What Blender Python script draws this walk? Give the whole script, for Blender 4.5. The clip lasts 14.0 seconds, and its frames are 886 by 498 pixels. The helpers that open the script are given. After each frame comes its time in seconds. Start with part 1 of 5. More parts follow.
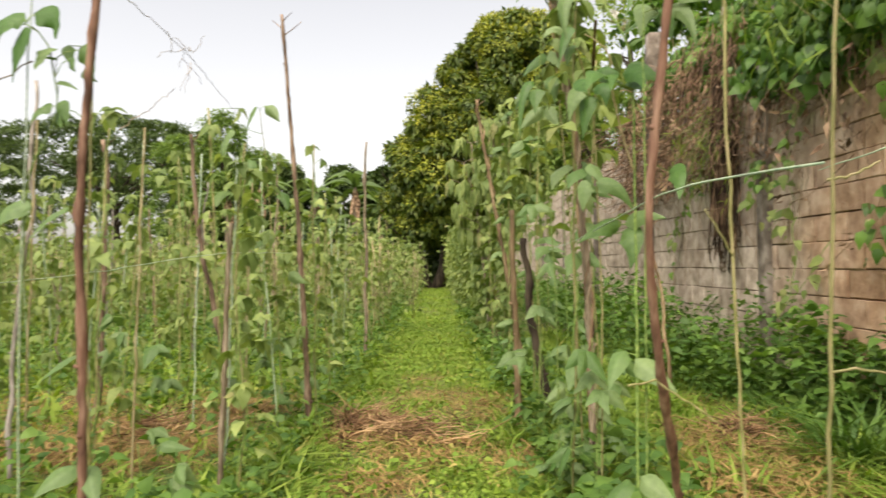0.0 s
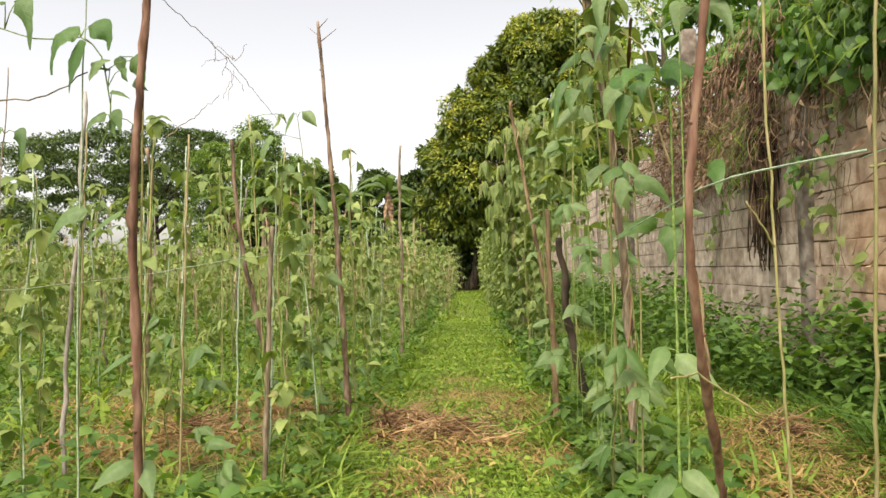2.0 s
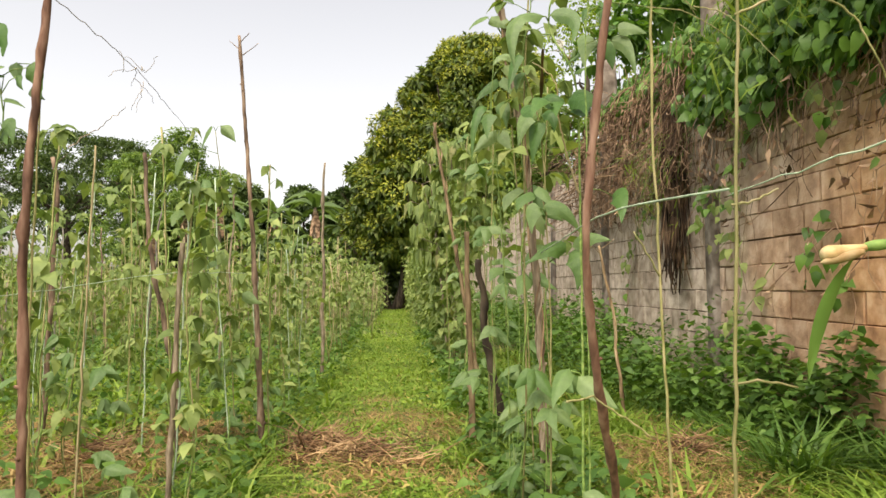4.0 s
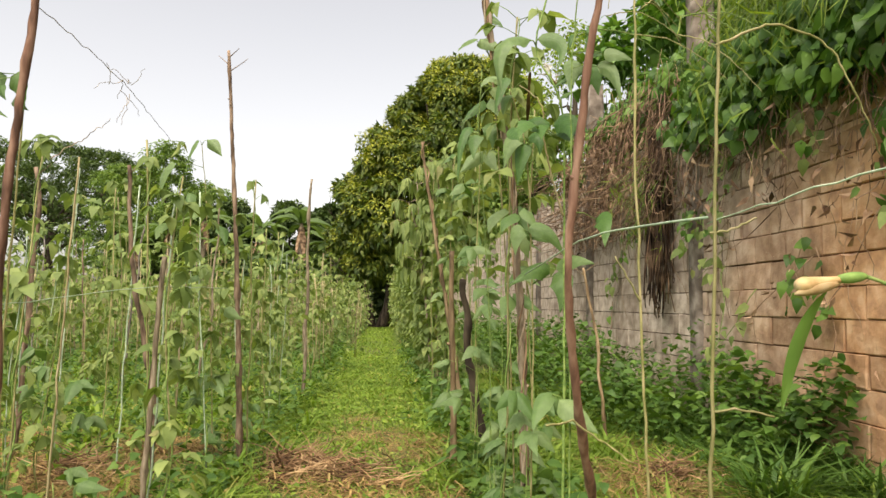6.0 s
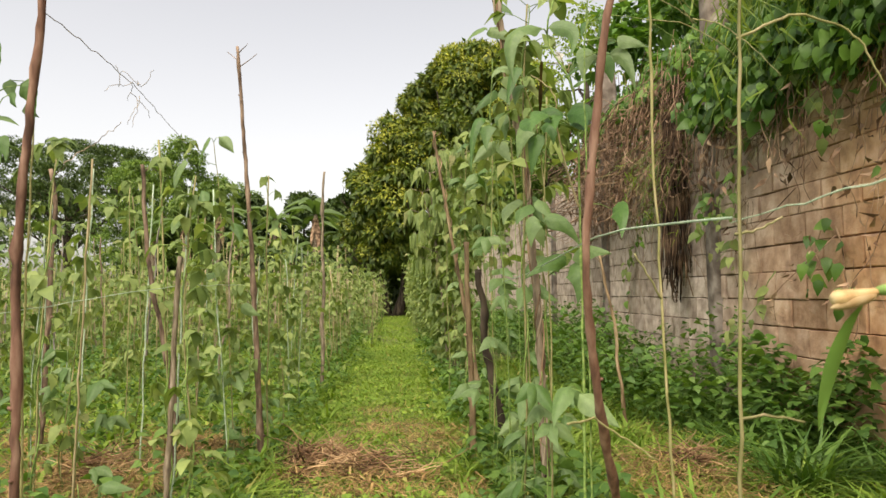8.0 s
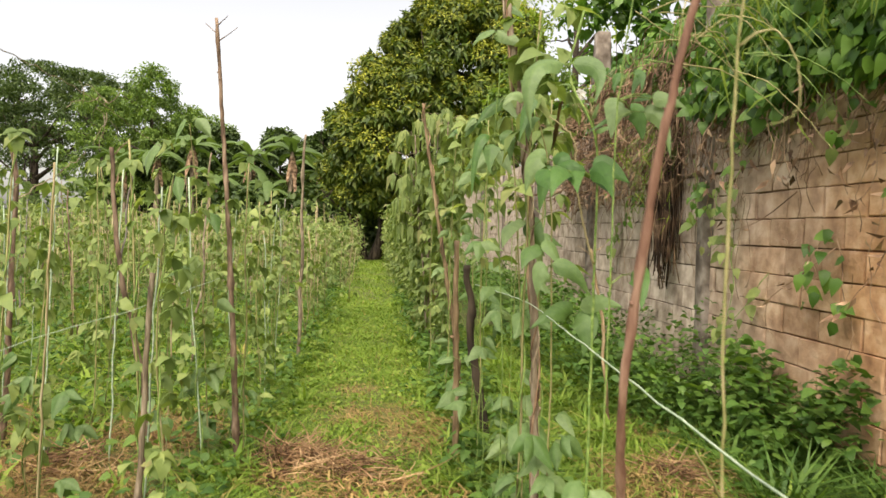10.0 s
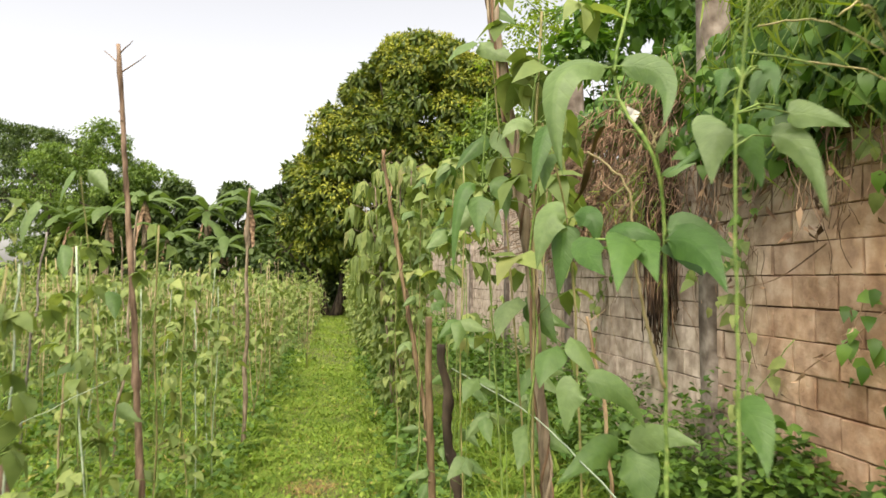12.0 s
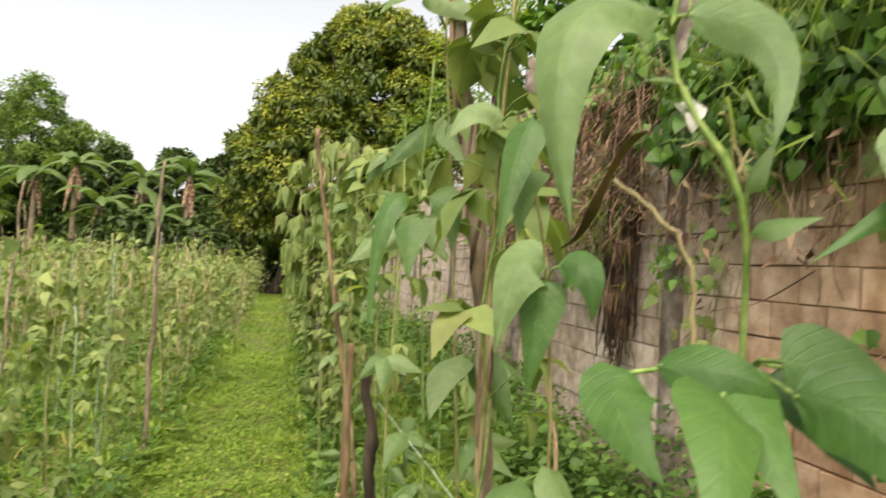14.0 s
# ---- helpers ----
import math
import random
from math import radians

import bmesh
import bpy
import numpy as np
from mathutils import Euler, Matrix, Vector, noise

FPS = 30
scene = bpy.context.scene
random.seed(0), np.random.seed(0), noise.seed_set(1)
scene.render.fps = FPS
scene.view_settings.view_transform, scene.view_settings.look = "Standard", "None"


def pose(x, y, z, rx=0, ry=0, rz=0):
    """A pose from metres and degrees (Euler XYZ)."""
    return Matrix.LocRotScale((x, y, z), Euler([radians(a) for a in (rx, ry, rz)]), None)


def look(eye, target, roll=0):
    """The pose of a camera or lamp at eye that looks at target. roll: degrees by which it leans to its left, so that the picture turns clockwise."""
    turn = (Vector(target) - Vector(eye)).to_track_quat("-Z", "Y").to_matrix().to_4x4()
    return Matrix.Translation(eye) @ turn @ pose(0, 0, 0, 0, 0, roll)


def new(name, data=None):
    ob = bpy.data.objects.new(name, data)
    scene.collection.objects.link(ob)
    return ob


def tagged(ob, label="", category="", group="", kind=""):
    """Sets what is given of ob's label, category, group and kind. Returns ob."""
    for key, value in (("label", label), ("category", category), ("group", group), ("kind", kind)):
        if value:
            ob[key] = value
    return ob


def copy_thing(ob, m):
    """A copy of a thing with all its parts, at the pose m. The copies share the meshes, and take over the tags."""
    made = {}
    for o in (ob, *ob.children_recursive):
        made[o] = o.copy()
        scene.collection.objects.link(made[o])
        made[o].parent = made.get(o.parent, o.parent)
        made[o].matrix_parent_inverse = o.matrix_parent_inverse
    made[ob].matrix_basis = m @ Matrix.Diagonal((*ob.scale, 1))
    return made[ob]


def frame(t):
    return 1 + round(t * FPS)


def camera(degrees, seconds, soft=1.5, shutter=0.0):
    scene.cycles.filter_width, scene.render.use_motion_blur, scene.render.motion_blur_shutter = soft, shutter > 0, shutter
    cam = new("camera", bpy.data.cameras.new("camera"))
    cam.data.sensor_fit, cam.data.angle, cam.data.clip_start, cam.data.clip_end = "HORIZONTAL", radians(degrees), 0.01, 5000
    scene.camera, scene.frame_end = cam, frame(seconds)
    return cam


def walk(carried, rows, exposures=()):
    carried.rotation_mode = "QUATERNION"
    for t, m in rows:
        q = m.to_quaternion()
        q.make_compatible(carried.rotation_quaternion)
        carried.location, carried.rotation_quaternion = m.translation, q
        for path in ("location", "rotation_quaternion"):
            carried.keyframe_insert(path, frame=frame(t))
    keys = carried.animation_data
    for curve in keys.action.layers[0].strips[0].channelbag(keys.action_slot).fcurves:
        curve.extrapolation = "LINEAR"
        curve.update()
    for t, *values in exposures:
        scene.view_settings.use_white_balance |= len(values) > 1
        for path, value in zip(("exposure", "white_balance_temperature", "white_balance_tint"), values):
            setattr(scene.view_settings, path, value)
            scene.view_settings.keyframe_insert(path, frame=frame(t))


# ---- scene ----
cam = camera(65.3, 14.0, shutter=0.6)
EXPOSURES = [(0.0, 1.27, 7250, 12), (3.0, 1.32, 7250, 12), (5.5, 1.22, 7250, 12), (6.5, 1.22, 7250, 12), (7.5, 1.15, 7250, 12), (10.0, 1.3, 7250, 12), (11.0, 1.4, 7250, 12), (12.0, 1.38, 7250, 12), (13.5, 1.3, 7250, 12), (14.0, 1.33, 7250, 12)]
PATH = [
    (0, look((-0.014, 0.027, 1.038), (0.005, 5.026, 1.158), -0.27)),
    (0.5, look((-0.039, 0.009, 1.025), (-0.307, 5.001, 1.150), -0.40)),
    (1, look((-0.031, 0.007, 1.034), (-0.305, 4.995, 1.223), -1.65)),
    (1.5, look((-0.026, 0.003, 1.028), (-0.201, 4.997, 1.192), -1.22)),
    (2, look((-0.032, -0.006, 1.024), (-0.252, 4.988, 1.168), -0.91)),
    (2.5, look((-0.022, 0.010, 1.014), (-0.146, 5.007, 1.137), 0.15)),
    (3, look((0.009, 0.001, 1.025), (0.242, 4.993, 1.175), -0.45)),
    (5.5, look((0.024, -0.016, 1.037), (0.379, 4.954, 1.444), 0.37)),
    (6, look((0.028, -0.010, 1.038), (0.427, 4.957, 1.447), 1.04)),
    (6.5, look((0.036, -0.014, 1.033), (0.469, 4.952, 1.426), 0.40)),
    (7, look((0.024, -0.010, 1.037), (0.340, 4.963, 1.438), 0.57)),
    (7.5, look((0.028, 0.000, 1.038), (0.304, 4.977, 1.426), -0.62)),
    (10, look((-0.046, 0.210, 1.437), (0.432, 5.185, 1.306), 1.84)),
    (10.5, look((-0.077, 0.407, 1.514), (0.373, 5.386, 1.435), -0.66)),
    (11, look((-0.060, 0.574, 1.525), (0.304, 5.560, 1.595), 2.62)),
    (11.5, look((0.006, 0.832, 1.547), (0.738, 5.774, 1.741), 0.88)),
    (12, look((0.014, 1.050, 1.549), (0.746, 5.991, 1.783), 0.36)),
    (12.5, look((-0.014, 1.291, 1.602), (1.421, 6.055, 2.098), 2.26)),
    (13, look((0.059, 1.458, 1.704), (1.793, 6.141, 1.967), 3.34)),
    (13.5, look((0.144, 1.594, 1.726), (1.610, 6.368, 1.963), 4.23)),
    (14, look((0.168, 1.672, 1.703), (1.277, 6.546, 1.811), 3.33)),
]
walk(cam, PATH, exposures=EXPOSURES)

# ---- light: bright overcast sky ----
world = bpy.data.worlds.new("world")
scene.world = world
world.use_nodes = True
wn, wl = world.node_tree.nodes, world.node_tree.links
sky = wn.new("ShaderNodeTexSky")
sky.sky_type = "NISHITA"
sky.sun_disc = False
sky.sun_elevation, sky.sun_rotation = radians(58), radians(200)
sky.air_density, sky.dust_density, sky.ozone_density = 1.0, 3.0, 1.0
veil = wn.new("ShaderNodeHueSaturation")
veil.inputs["Saturation"].default_value = 0.34
wl.new(sky.outputs["Color"], veil.inputs["Color"])
wl.new(veil.outputs["Color"], wn["Background"].inputs["Color"])
wn["Background"].inputs["Strength"].default_value = 0.118
sun = new("sun", bpy.data.lights.new("sun", "SUN"))
sun.data.energy, sun.data.angle, sun.data.color = 2.1, radians(60), (1.0, 0.94, 0.84)
sun.matrix_world = look((0, 0, 30), (0 + 30 * math.sin(radians(20)) * 0.62, 30 * math.cos(radians(20)) * 0.62, 0))

# ---- materials ----
MATS = {}


def base_mat(name):
    m = bpy.data.materials.new(name)
    m.use_nodes = True
    MATS[name] = m
    t = m.node_tree
    return m, t.nodes, t.links, t.nodes["Principled BSDF"]


def ramp(nodes, links, fac, stops):
    r = nodes.new("ShaderNodeValToRGB")
    e = r.color_ramp.elements
    while len(e) < len(stops):
        e.new(0.5)
    for el, (p, c) in zip(e, stops):
        el.position, el.color = p, (*c, 1)
    links.new(fac, r.inputs["Fac"])
    return r.outputs["Color"]


def noise_tex(nodes, links, scale, detail=4.0, vec=None):
    n = nodes.new("ShaderNodeTexNoise")
    n.inputs["Scale"].default_value, n.inputs["Detail"].default_value = scale, detail
    if vec is not None:
        links.new(vec, n.inputs["Vector"])
    return n.outputs["Fac"]


def mix(nodes, links, fac, a, b, kind="MIX"):
    m = nodes.new("ShaderNodeMix")
    m.data_type, m.blend_type = "RGBA", kind
    for sock, v in ((m.inputs["Factor"], fac), (m.inputs["A"], a), (m.inputs["B"], b)):
        if isinstance(v, (int, float)):
            sock.default_value = v
        elif isinstance(v, tuple):
            sock.default_value = (*v, 1)
        else:
            links.new(v, sock)
    return m.outputs["Result"]


def bump(nodes, links, bsdf, height, strength=0.4, dist=0.01):
    b = nodes.new("ShaderNodeBump")
    b.inputs["Strength"].default_value, b.inputs["Distance"].default_value = strength, dist
    links.new(height, b.inputs["Height"])
    links.new(b.outputs["Normal"], bsdf.inputs["Normal"])


def leaf_mat(name, dark, mid, light, rough=0.5, glow=0.35, scale=25.0, per="island", dry=None, veins=False):
    """Leaves: a colour for each leaf, blotches within it, and light that passes through."""
    m, n, l, p = base_mat(name)
    if per == "island":
        rnd = n.new("ShaderNodeNewGeometry").outputs["Random Per Island"]
    else:
        rnd = n.new("ShaderNodeObjectInfo").outputs["Random"]
    geo = n.new("ShaderNodeNewGeometry")
    c1 = ramp(n, l, rnd, [(0.0, dark), (0.45, mid), (0.955, light), (0.98, dry or light)])
    big = noise_tex(n, l, scale * 0.04, 3, geo.outputs["Position"])
    patch = ramp(n, l, big, [(0.35, (0.8, 0.85, 0.75)), (0.65, (1.12, 1.1, 1.0))])
    c2 = mix(n, l, 1.0, c1, patch, "MULTIPLY")
    fine = noise_tex(n, l, scale, 3, geo.outputs["Position"])
    grain = ramp(n, l, fine, [(0.3, (0.82, 0.85, 0.8)), (0.7, (1.1, 1.08, 1.05))])
    c3 = mix(n, l, 1.0, c2, grain, "MULTIPLY")
    l.new(c3, p.inputs["Base Color"])
    p.inputs["Roughness"].default_value = rough
    p.inputs["Specular IOR Level"].default_value = 0.35
    t = n.new("ShaderNodeBsdfTranslucent")
    warm = mix(n, l, 1.0, c3, (1.25, 1.3, 0.6), "MULTIPLY")
    l.new(warm, t.inputs["Color"])
    s = n.new("ShaderNodeMixShader")
    s.inputs["Fac"].default_value = glow
    l.new(p.outputs["BSDF"], s.inputs[1])
    l.new(t.outputs["BSDF"], s.inputs[2])
    l.new(s.outputs["Shader"], n["Material Output"].inputs["Surface"])
    if veins:
        # midrib and slanting side veins, in the leaf's own measure
        p.inputs["Specular IOR Level"].default_value = 0.4
        sep = n.new("ShaderNodeSeparateXYZ")
        l.new(n.new("ShaderNodeTexCoord").outputs["UV"], sep.inputs["Vector"])
        ab = n.new("ShaderNodeMath")
        ab.operation = "ABSOLUTE"
        l.new(sep.outputs["X"], ab.inputs[0])
        ph = n.new("ShaderNodeMath")
        ph.operation = "MULTIPLY_ADD"
        ph.inputs[1].default_value = -1.1
        l.new(ab.outputs[0], ph.inputs[0])
        l.new(sep.outputs["Y"], ph.inputs[2])
        sn = n.new("ShaderNodeMath")
        sn.operation = "PINGPONG"
        sn.inputs[1].default_value = 0.055
        l.new(ph.outputs[0], sn.inputs[0])
        mn = n.new("ShaderNodeMath")
        mn.operation = "MINIMUM"
        l.new(sn.outputs[0], mn.inputs[0])
        l.new(ab.outputs[0], mn.inputs[1])
        rib = ramp(n, l, mn.outputs[0], [(0.0, (0, 0, 0)), (0.016, (1, 1, 1))])
        crinkle = noise_tex(n, l, 26, 3, n["Texture Coordinate"].outputs["UV"])
        bump(n, l, p, mix(n, l, 0.7, rib, crinkle), 0.3, 0.004)
        c4 = mix(n, l, 1.0, c3, mix(n, l, rib, (1.09, 1.08, 1.04), (1.0, 1.0, 1.0)), "MULTIPLY")
        l.new(c4, p.inputs["Base Color"])
    else:
        bump(n, l, p, fine, 0.25, 0.003)
    return m


def rough_mat(name, stops, scale=8.0, rough=0.85, bump_s=0.5, bump_d=0.01, stretch=(1, 1, 1), spread=0.25, rnd="object"):
    """Bark, twine, straw and earth: grain from two noises, tone by object or island."""
    m, n, l, p = base_mat(name)
    tc = n.new("ShaderNodeTexCoord")
    mp = n.new("ShaderNodeMapping")
    mp.inputs["Scale"].default_value = stretch
    l.new(tc.outputs["Object"], mp.inputs["Vector"])
    f = noise_tex(n, l, scale, 6, mp.outputs["Vector"])
    c = ramp(n, l, f, [(0.5 + (s - 0.5) * 0.55, c) for s, c in stops])
    g = noise_tex(n, l, scale * 0.15, 3, mp.outputs["Vector"])
    c = mix(n, l, 1.0, c, ramp(n, l, g, [(0.3, (0.72, 0.72, 0.72)), (0.7, (1.15, 1.13, 1.1))]), "MULTIPLY")
    r = n.new("ShaderNodeObjectInfo").outputs["Random"] if rnd == "object" else n.new("ShaderNodeNewGeometry").outputs["Random Per Island"]
    c = mix(n, l, 1.0, c, ramp(n, l, r, [(0, (1 - spread,) * 3), (1, (1 + spread,) * 3)]), "MULTIPLY")
    l.new(c, p.inputs["Base Color"])
    p.inputs["Roughness"].default_value = rough
    p.inputs["Specular IOR Level"].default_value = 0.25
    bump(n, l, p, f, bump_s, bump_d)
    return m


BEAN = leaf_mat("bean_leaf", (0.115, 0.172, 0.054), (0.192, 0.255, 0.086), (0.29, 0.35, 0.13), 0.6, 0.35, dry=(0.23, 0.23, 0.1))
BEAN_NEAR = leaf_mat("bean_leaf_broad", (0.075, 0.15, 0.04), (0.12, 0.2, 0.072), (0.175, 0.25, 0.115), 0.5, 0.3, 60.0, "object", veins=True)
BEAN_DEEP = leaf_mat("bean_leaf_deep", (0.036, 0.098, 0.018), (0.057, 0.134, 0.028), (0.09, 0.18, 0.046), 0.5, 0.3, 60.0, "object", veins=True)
WEED = leaf_mat("weed_leaf", (0.05, 0.115, 0.024), (0.086, 0.172, 0.034), (0.14, 0.235, 0.05), 0.55, 0.3)
GRASS = leaf_mat("grass_blade", (0.115, 0.21, 0.03), (0.19, 0.297, 0.044), (0.3, 0.39, 0.08), 0.65, 0.35, 12.0, dry=(0.42, 0.34, 0.13))
STRAW = leaf_mat("straw_blade", (0.14, 0.075, 0.035), (0.3, 0.185, 0.08), (0.46, 0.32, 0.15), 0.85, 0.15, 12.0)
MANGO = leaf_mat("mango_leaf", (0.05, 0.09, 0.014), (0.085, 0.13, 0.018), (0.15, 0.18, 0.026), 0.5, 0.25, 6.0)
# yellow-green new growth, brightened so its colour carries the sunlit clump tops
SUNLIT_NEWLEAF = leaf_mat("sunlit_new_mango_leaf", (0.17, 0.205, 0.024), (0.27, 0.29, 0.034), (0.37, 0.37, 0.05), 0.55, 0.3, 6.0)
RAIN = leaf_mat("rain_tree_leaf", (0.035, 0.065, 0.02), (0.06, 0.1, 0.028), (0.1, 0.145, 0.042), 0.6, 0.25, 3.0)
YOUNG = leaf_mat("light_tree_leaf", (0.09, 0.155, 0.04), (0.14, 0.225, 0.055), (0.22, 0.31, 0.08), 0.55, 0.35, 6.0)
CREEPER = leaf_mat("creeper_leaf", (0.045, 0.11, 0.02), (0.085, 0.18, 0.033), (0.16, 0.285, 0.055), 0.45, 0.3, 12.0)
BAMBOO = leaf_mat("bamboo_leaf", (0.1, 0.17, 0.022), (0.18, 0.27, 0.035), (0.3, 0.37, 0.07), 0.55, 0.4, 12.0)
BANANA = leaf_mat("banana_leaf", (0.06, 0.11, 0.035), (0.1, 0.165, 0.055), (0.16, 0.23, 0.08), 0.5, 0.35, 4.0)
DRYVINE = rough_mat("dry_vine", [(0.25, (0.085, 0.053, 0.034)), (0.5, (0.24, 0.15, 0.095)), (0.75, (0.42, 0.29, 0.19))], 6, 0.9, 0.3, 0.004, (1, 1, 1), 0.35, "island")
DEADROPE = rough_mat("dead_stem", [(0.25, (0.025, 0.016, 0.01)), (0.5, (0.075, 0.045, 0.028)), (0.75, (0.2, 0.13, 0.08))], 6, 0.9, 0.3, 0.004, (1, 1, 1), 0.5, "island")
BARK = rough_mat("brown_bark", [(0.25, (0.07, 0.036, 0.025)), (0.5, (0.17, 0.09, 0.062)), (0.8, (0.29, 0.18, 0.13))], 30, 0.8, 0.5, 0.004, (1, 1, 0.25))
GREYBARK = rough_mat("weathered_wood", [(0.25, (0.13, 0.1, 0.07)), (0.5, (0.26, 0.205, 0.14)), (0.8, (0.4, 0.33, 0.25))], 45, 0.85, 0.5, 0.004, (1, 1, 0.2))
PALE = rough_mat("pale_bamboo", [(0.2, (0.12, 0.08, 0.045)), (0.5, (0.3, 0.21, 0.12)), (0.8, (0.46, 0.35, 0.22))], 22, 0.7, 0.4, 0.003, (1, 1, 0.2))
BROWN = rough_mat("brown_stake_bark", [(0.25, (0.075, 0.05, 0.034)), (0.5, (0.17, 0.115, 0.08)), (0.8, (0.3, 0.22, 0.16))], 30, 0.85, 0.6, 0.004, (1, 1, 0.25))
GREYSTICK = rough_mat("grey_stick", [(0.25, (0.17, 0.145, 0.125)), (0.5, (0.27, 0.24, 0.21)), (0.8, (0.38, 0.35, 0.32))], 40, 0.85, 0.5, 0.003, (1, 1, 0.3))
TRUNK = rough_mat("tree_bark", [(0.25, (0.02, 0.015, 0.011)), (0.5, (0.055, 0.042, 0.03)), (0.8, (0.11, 0.085, 0.06))], 9, 0.9, 0.6, 0.03, (1, 1, 0.3))
YTWINE = rough_mat("yellow_vine_stem", [(0.2, (0.17, 0.17, 0.06)), (0.6, (0.29, 0.27, 0.12)), (0.9, (0.38, 0.32, 0.18))], 60, 0.6, 0.3, 0.001, (1, 1, 0.4))
STALK = rough_mat("dry_stalk", [(0.2, (0.22, 0.18, 0.09)), (0.6, (0.36, 0.3, 0.17)), (0.9, (0.46, 0.39, 0.25))], 30, 0.7, 0.3, 0.001, (1, 1, 0.4), 0.3, "island")
STEM = rough_mat("green_stem", [(0.2, (0.1, 0.18, 0.04)), (0.6, (0.2, 0.3, 0.08)), (0.9, (0.3, 0.36, 0.12))], 60, 0.6, 0.3, 0.001)
TWINE = rough_mat("pale_green_twine", [(0.2, (0.26, 0.36, 0.25)), (0.6, (0.4, 0.49, 0.36)), (0.9, (0.5, 0.56, 0.44))], 80, 0.55, 0.4, 0.001)
CONCRETE = rough_mat("weathered_concrete", [(0.2, (0.09, 0.07, 0.055)), (0.5, (0.18, 0.15, 0.125)), (0.8, (0.31, 0.27, 0.235))], 7, 0.9, 0.4, 0.01)


def wall_mat(name, joint=False):
    m, n, l, p = base_mat(name)
    pos = n.new("ShaderNodeNewGeometry").outputs["Position"]
    sep = n.new("ShaderNodeSeparateXYZ")
    l.new(pos, sep.inputs["Vector"])
    # rusty clay render near the gate end, grey cement blocks further along, with a ragged limit
    edge = n.new("ShaderNodeMath")
    edge.operation = "MULTIPLY_ADD"
    edge.inputs[1].default_value, edge.inputs[2].default_value = 2.4, 0.0
    l.new(noise_tex(n, l, 1.3, 4, pos), edge.inputs[0])
    add = n.new("ShaderNodeMath")
    l.new(sep.outputs["Y"], add.inputs[0])
    l.new(edge.outputs[0], add.inputs[1])
    rng_ = n.new("ShaderNodeMapRange")
    rng_.inputs["From Min"].default_value, rng_.inputs["From Max"].default_value = 4.9, 7.2
    l.new(add.outputs[0], rng_.inputs["Value"])
    f = noise_tex(n, l, 9, 8, pos)
    clay = ramp(n, l, f, [(0.34, (0.38, 0.21, 0.115)), (0.5, (0.52, 0.295, 0.155)), (0.66, (0.61, 0.39, 0.235))])
    grey = ramp(n, l, f, [(0.34, (0.34, 0.275, 0.225)), (0.5, (0.46, 0.38, 0.315)), (0.66, (0.57, 0.49, 0.42))])
    c = mix(n, l, rng_.outputs["Result"], clay, grey)
    # streaks run down the face
    mp = n.new("ShaderNodeMapping")
    mp.inputs["Scale"].default_value = (1, 3, 0.6)
    l.new(pos, mp.inputs["Vector"])
    s = noise_tex(n, l, 1.6, 5, mp.outputs["Vector"])
    c = mix(n, l, 1.0, c, ramp(n, l, s, [(0.26, (0.76, 0.72, 0.69)), (0.4, (1, 1, 1)), (0.7, (1.1, 1.11, 1.12))]), "MULTIPLY")
    blot = noise_tex(n, l, 2.6, 9, pos)
    c = mix(n, l, 1.0, c, ramp(n, l, blot, [(0.3, (0.7, 0.67, 0.65)), (0.42, (0.95, 0.94, 0.92)), (0.56, (1.03, 1.02, 1.01)), (0.7, (1.1, 1.11, 1.13))]), "MULTIPLY")
    r = n.new("ShaderNodeObjectInfo").outputs["Random"]
    c = mix(n, l, 1.0, c, ramp(n, l, r, [(0, (0.78, 0.76, 0.74)), (0.5, (0.98, 0.97, 0.96)), (1, (1.14, 1.14, 1.14))]), "MULTIPLY")
    if joint:
        c = mix(n, l, 1.0, c, (0.34, 0.29, 0.26), "MULTIPLY")
    l.new(c, p.inputs["Base Color"])
    p.inputs["Roughness"].default_value = 0.92
    p.inputs["Specular IOR Level"].default_value = 0.2
    bump(n, l, p, noise_tex(n, l, 22, 9, pos), 0.8, 0.014)
    return m


BLOCK = wall_mat("cement_block")
MORTAR = wall_mat("mortar", True)


def ground_mat():
    m, n, l, p = base_mat("earth_and_moss")
    pos = n.new("ShaderNodeNewGeometry").outputs["Position"]
    f = noise_tex(n, l, 14, 8, pos)
    g = noise_tex(n, l, 0.9, 5, pos)
    soil = ramp(n, l, f, [(0.3, (0.06, 0.04, 0.025)), (0.5, (0.13, 0.09, 0.055)), (0.7, (0.24, 0.17, 0.1))])
    moss = ramp(n, l, f, [(0.3, (0.04, 0.08, 0.015)), (0.5, (0.08, 0.15, 0.03)), (0.7, (0.14, 0.22, 0.05))])
    k = ramp(n, l, g, [(0.25, (0.25, 0.25, 0.25)), (0.7, (0.85, 0.85, 0.85))])
    l.new(mix(n, l, k, soil, moss), p.inputs["Base Color"])
    p.inputs["Roughness"].default_value = 0.95
    p.inputs["Specular IOR Level"].default_value = 0.15
    bump(n, l, p, f, 0.8, 0.03)
    return m


EARTH = ground_mat()

# ---- mesh helpers ----
UPV = np.array([0.0, 0.0, 1.0])


def unit(v):
    return v / np.maximum(np.linalg.norm(v, axis=-1, keepdims=True), 1e-9)


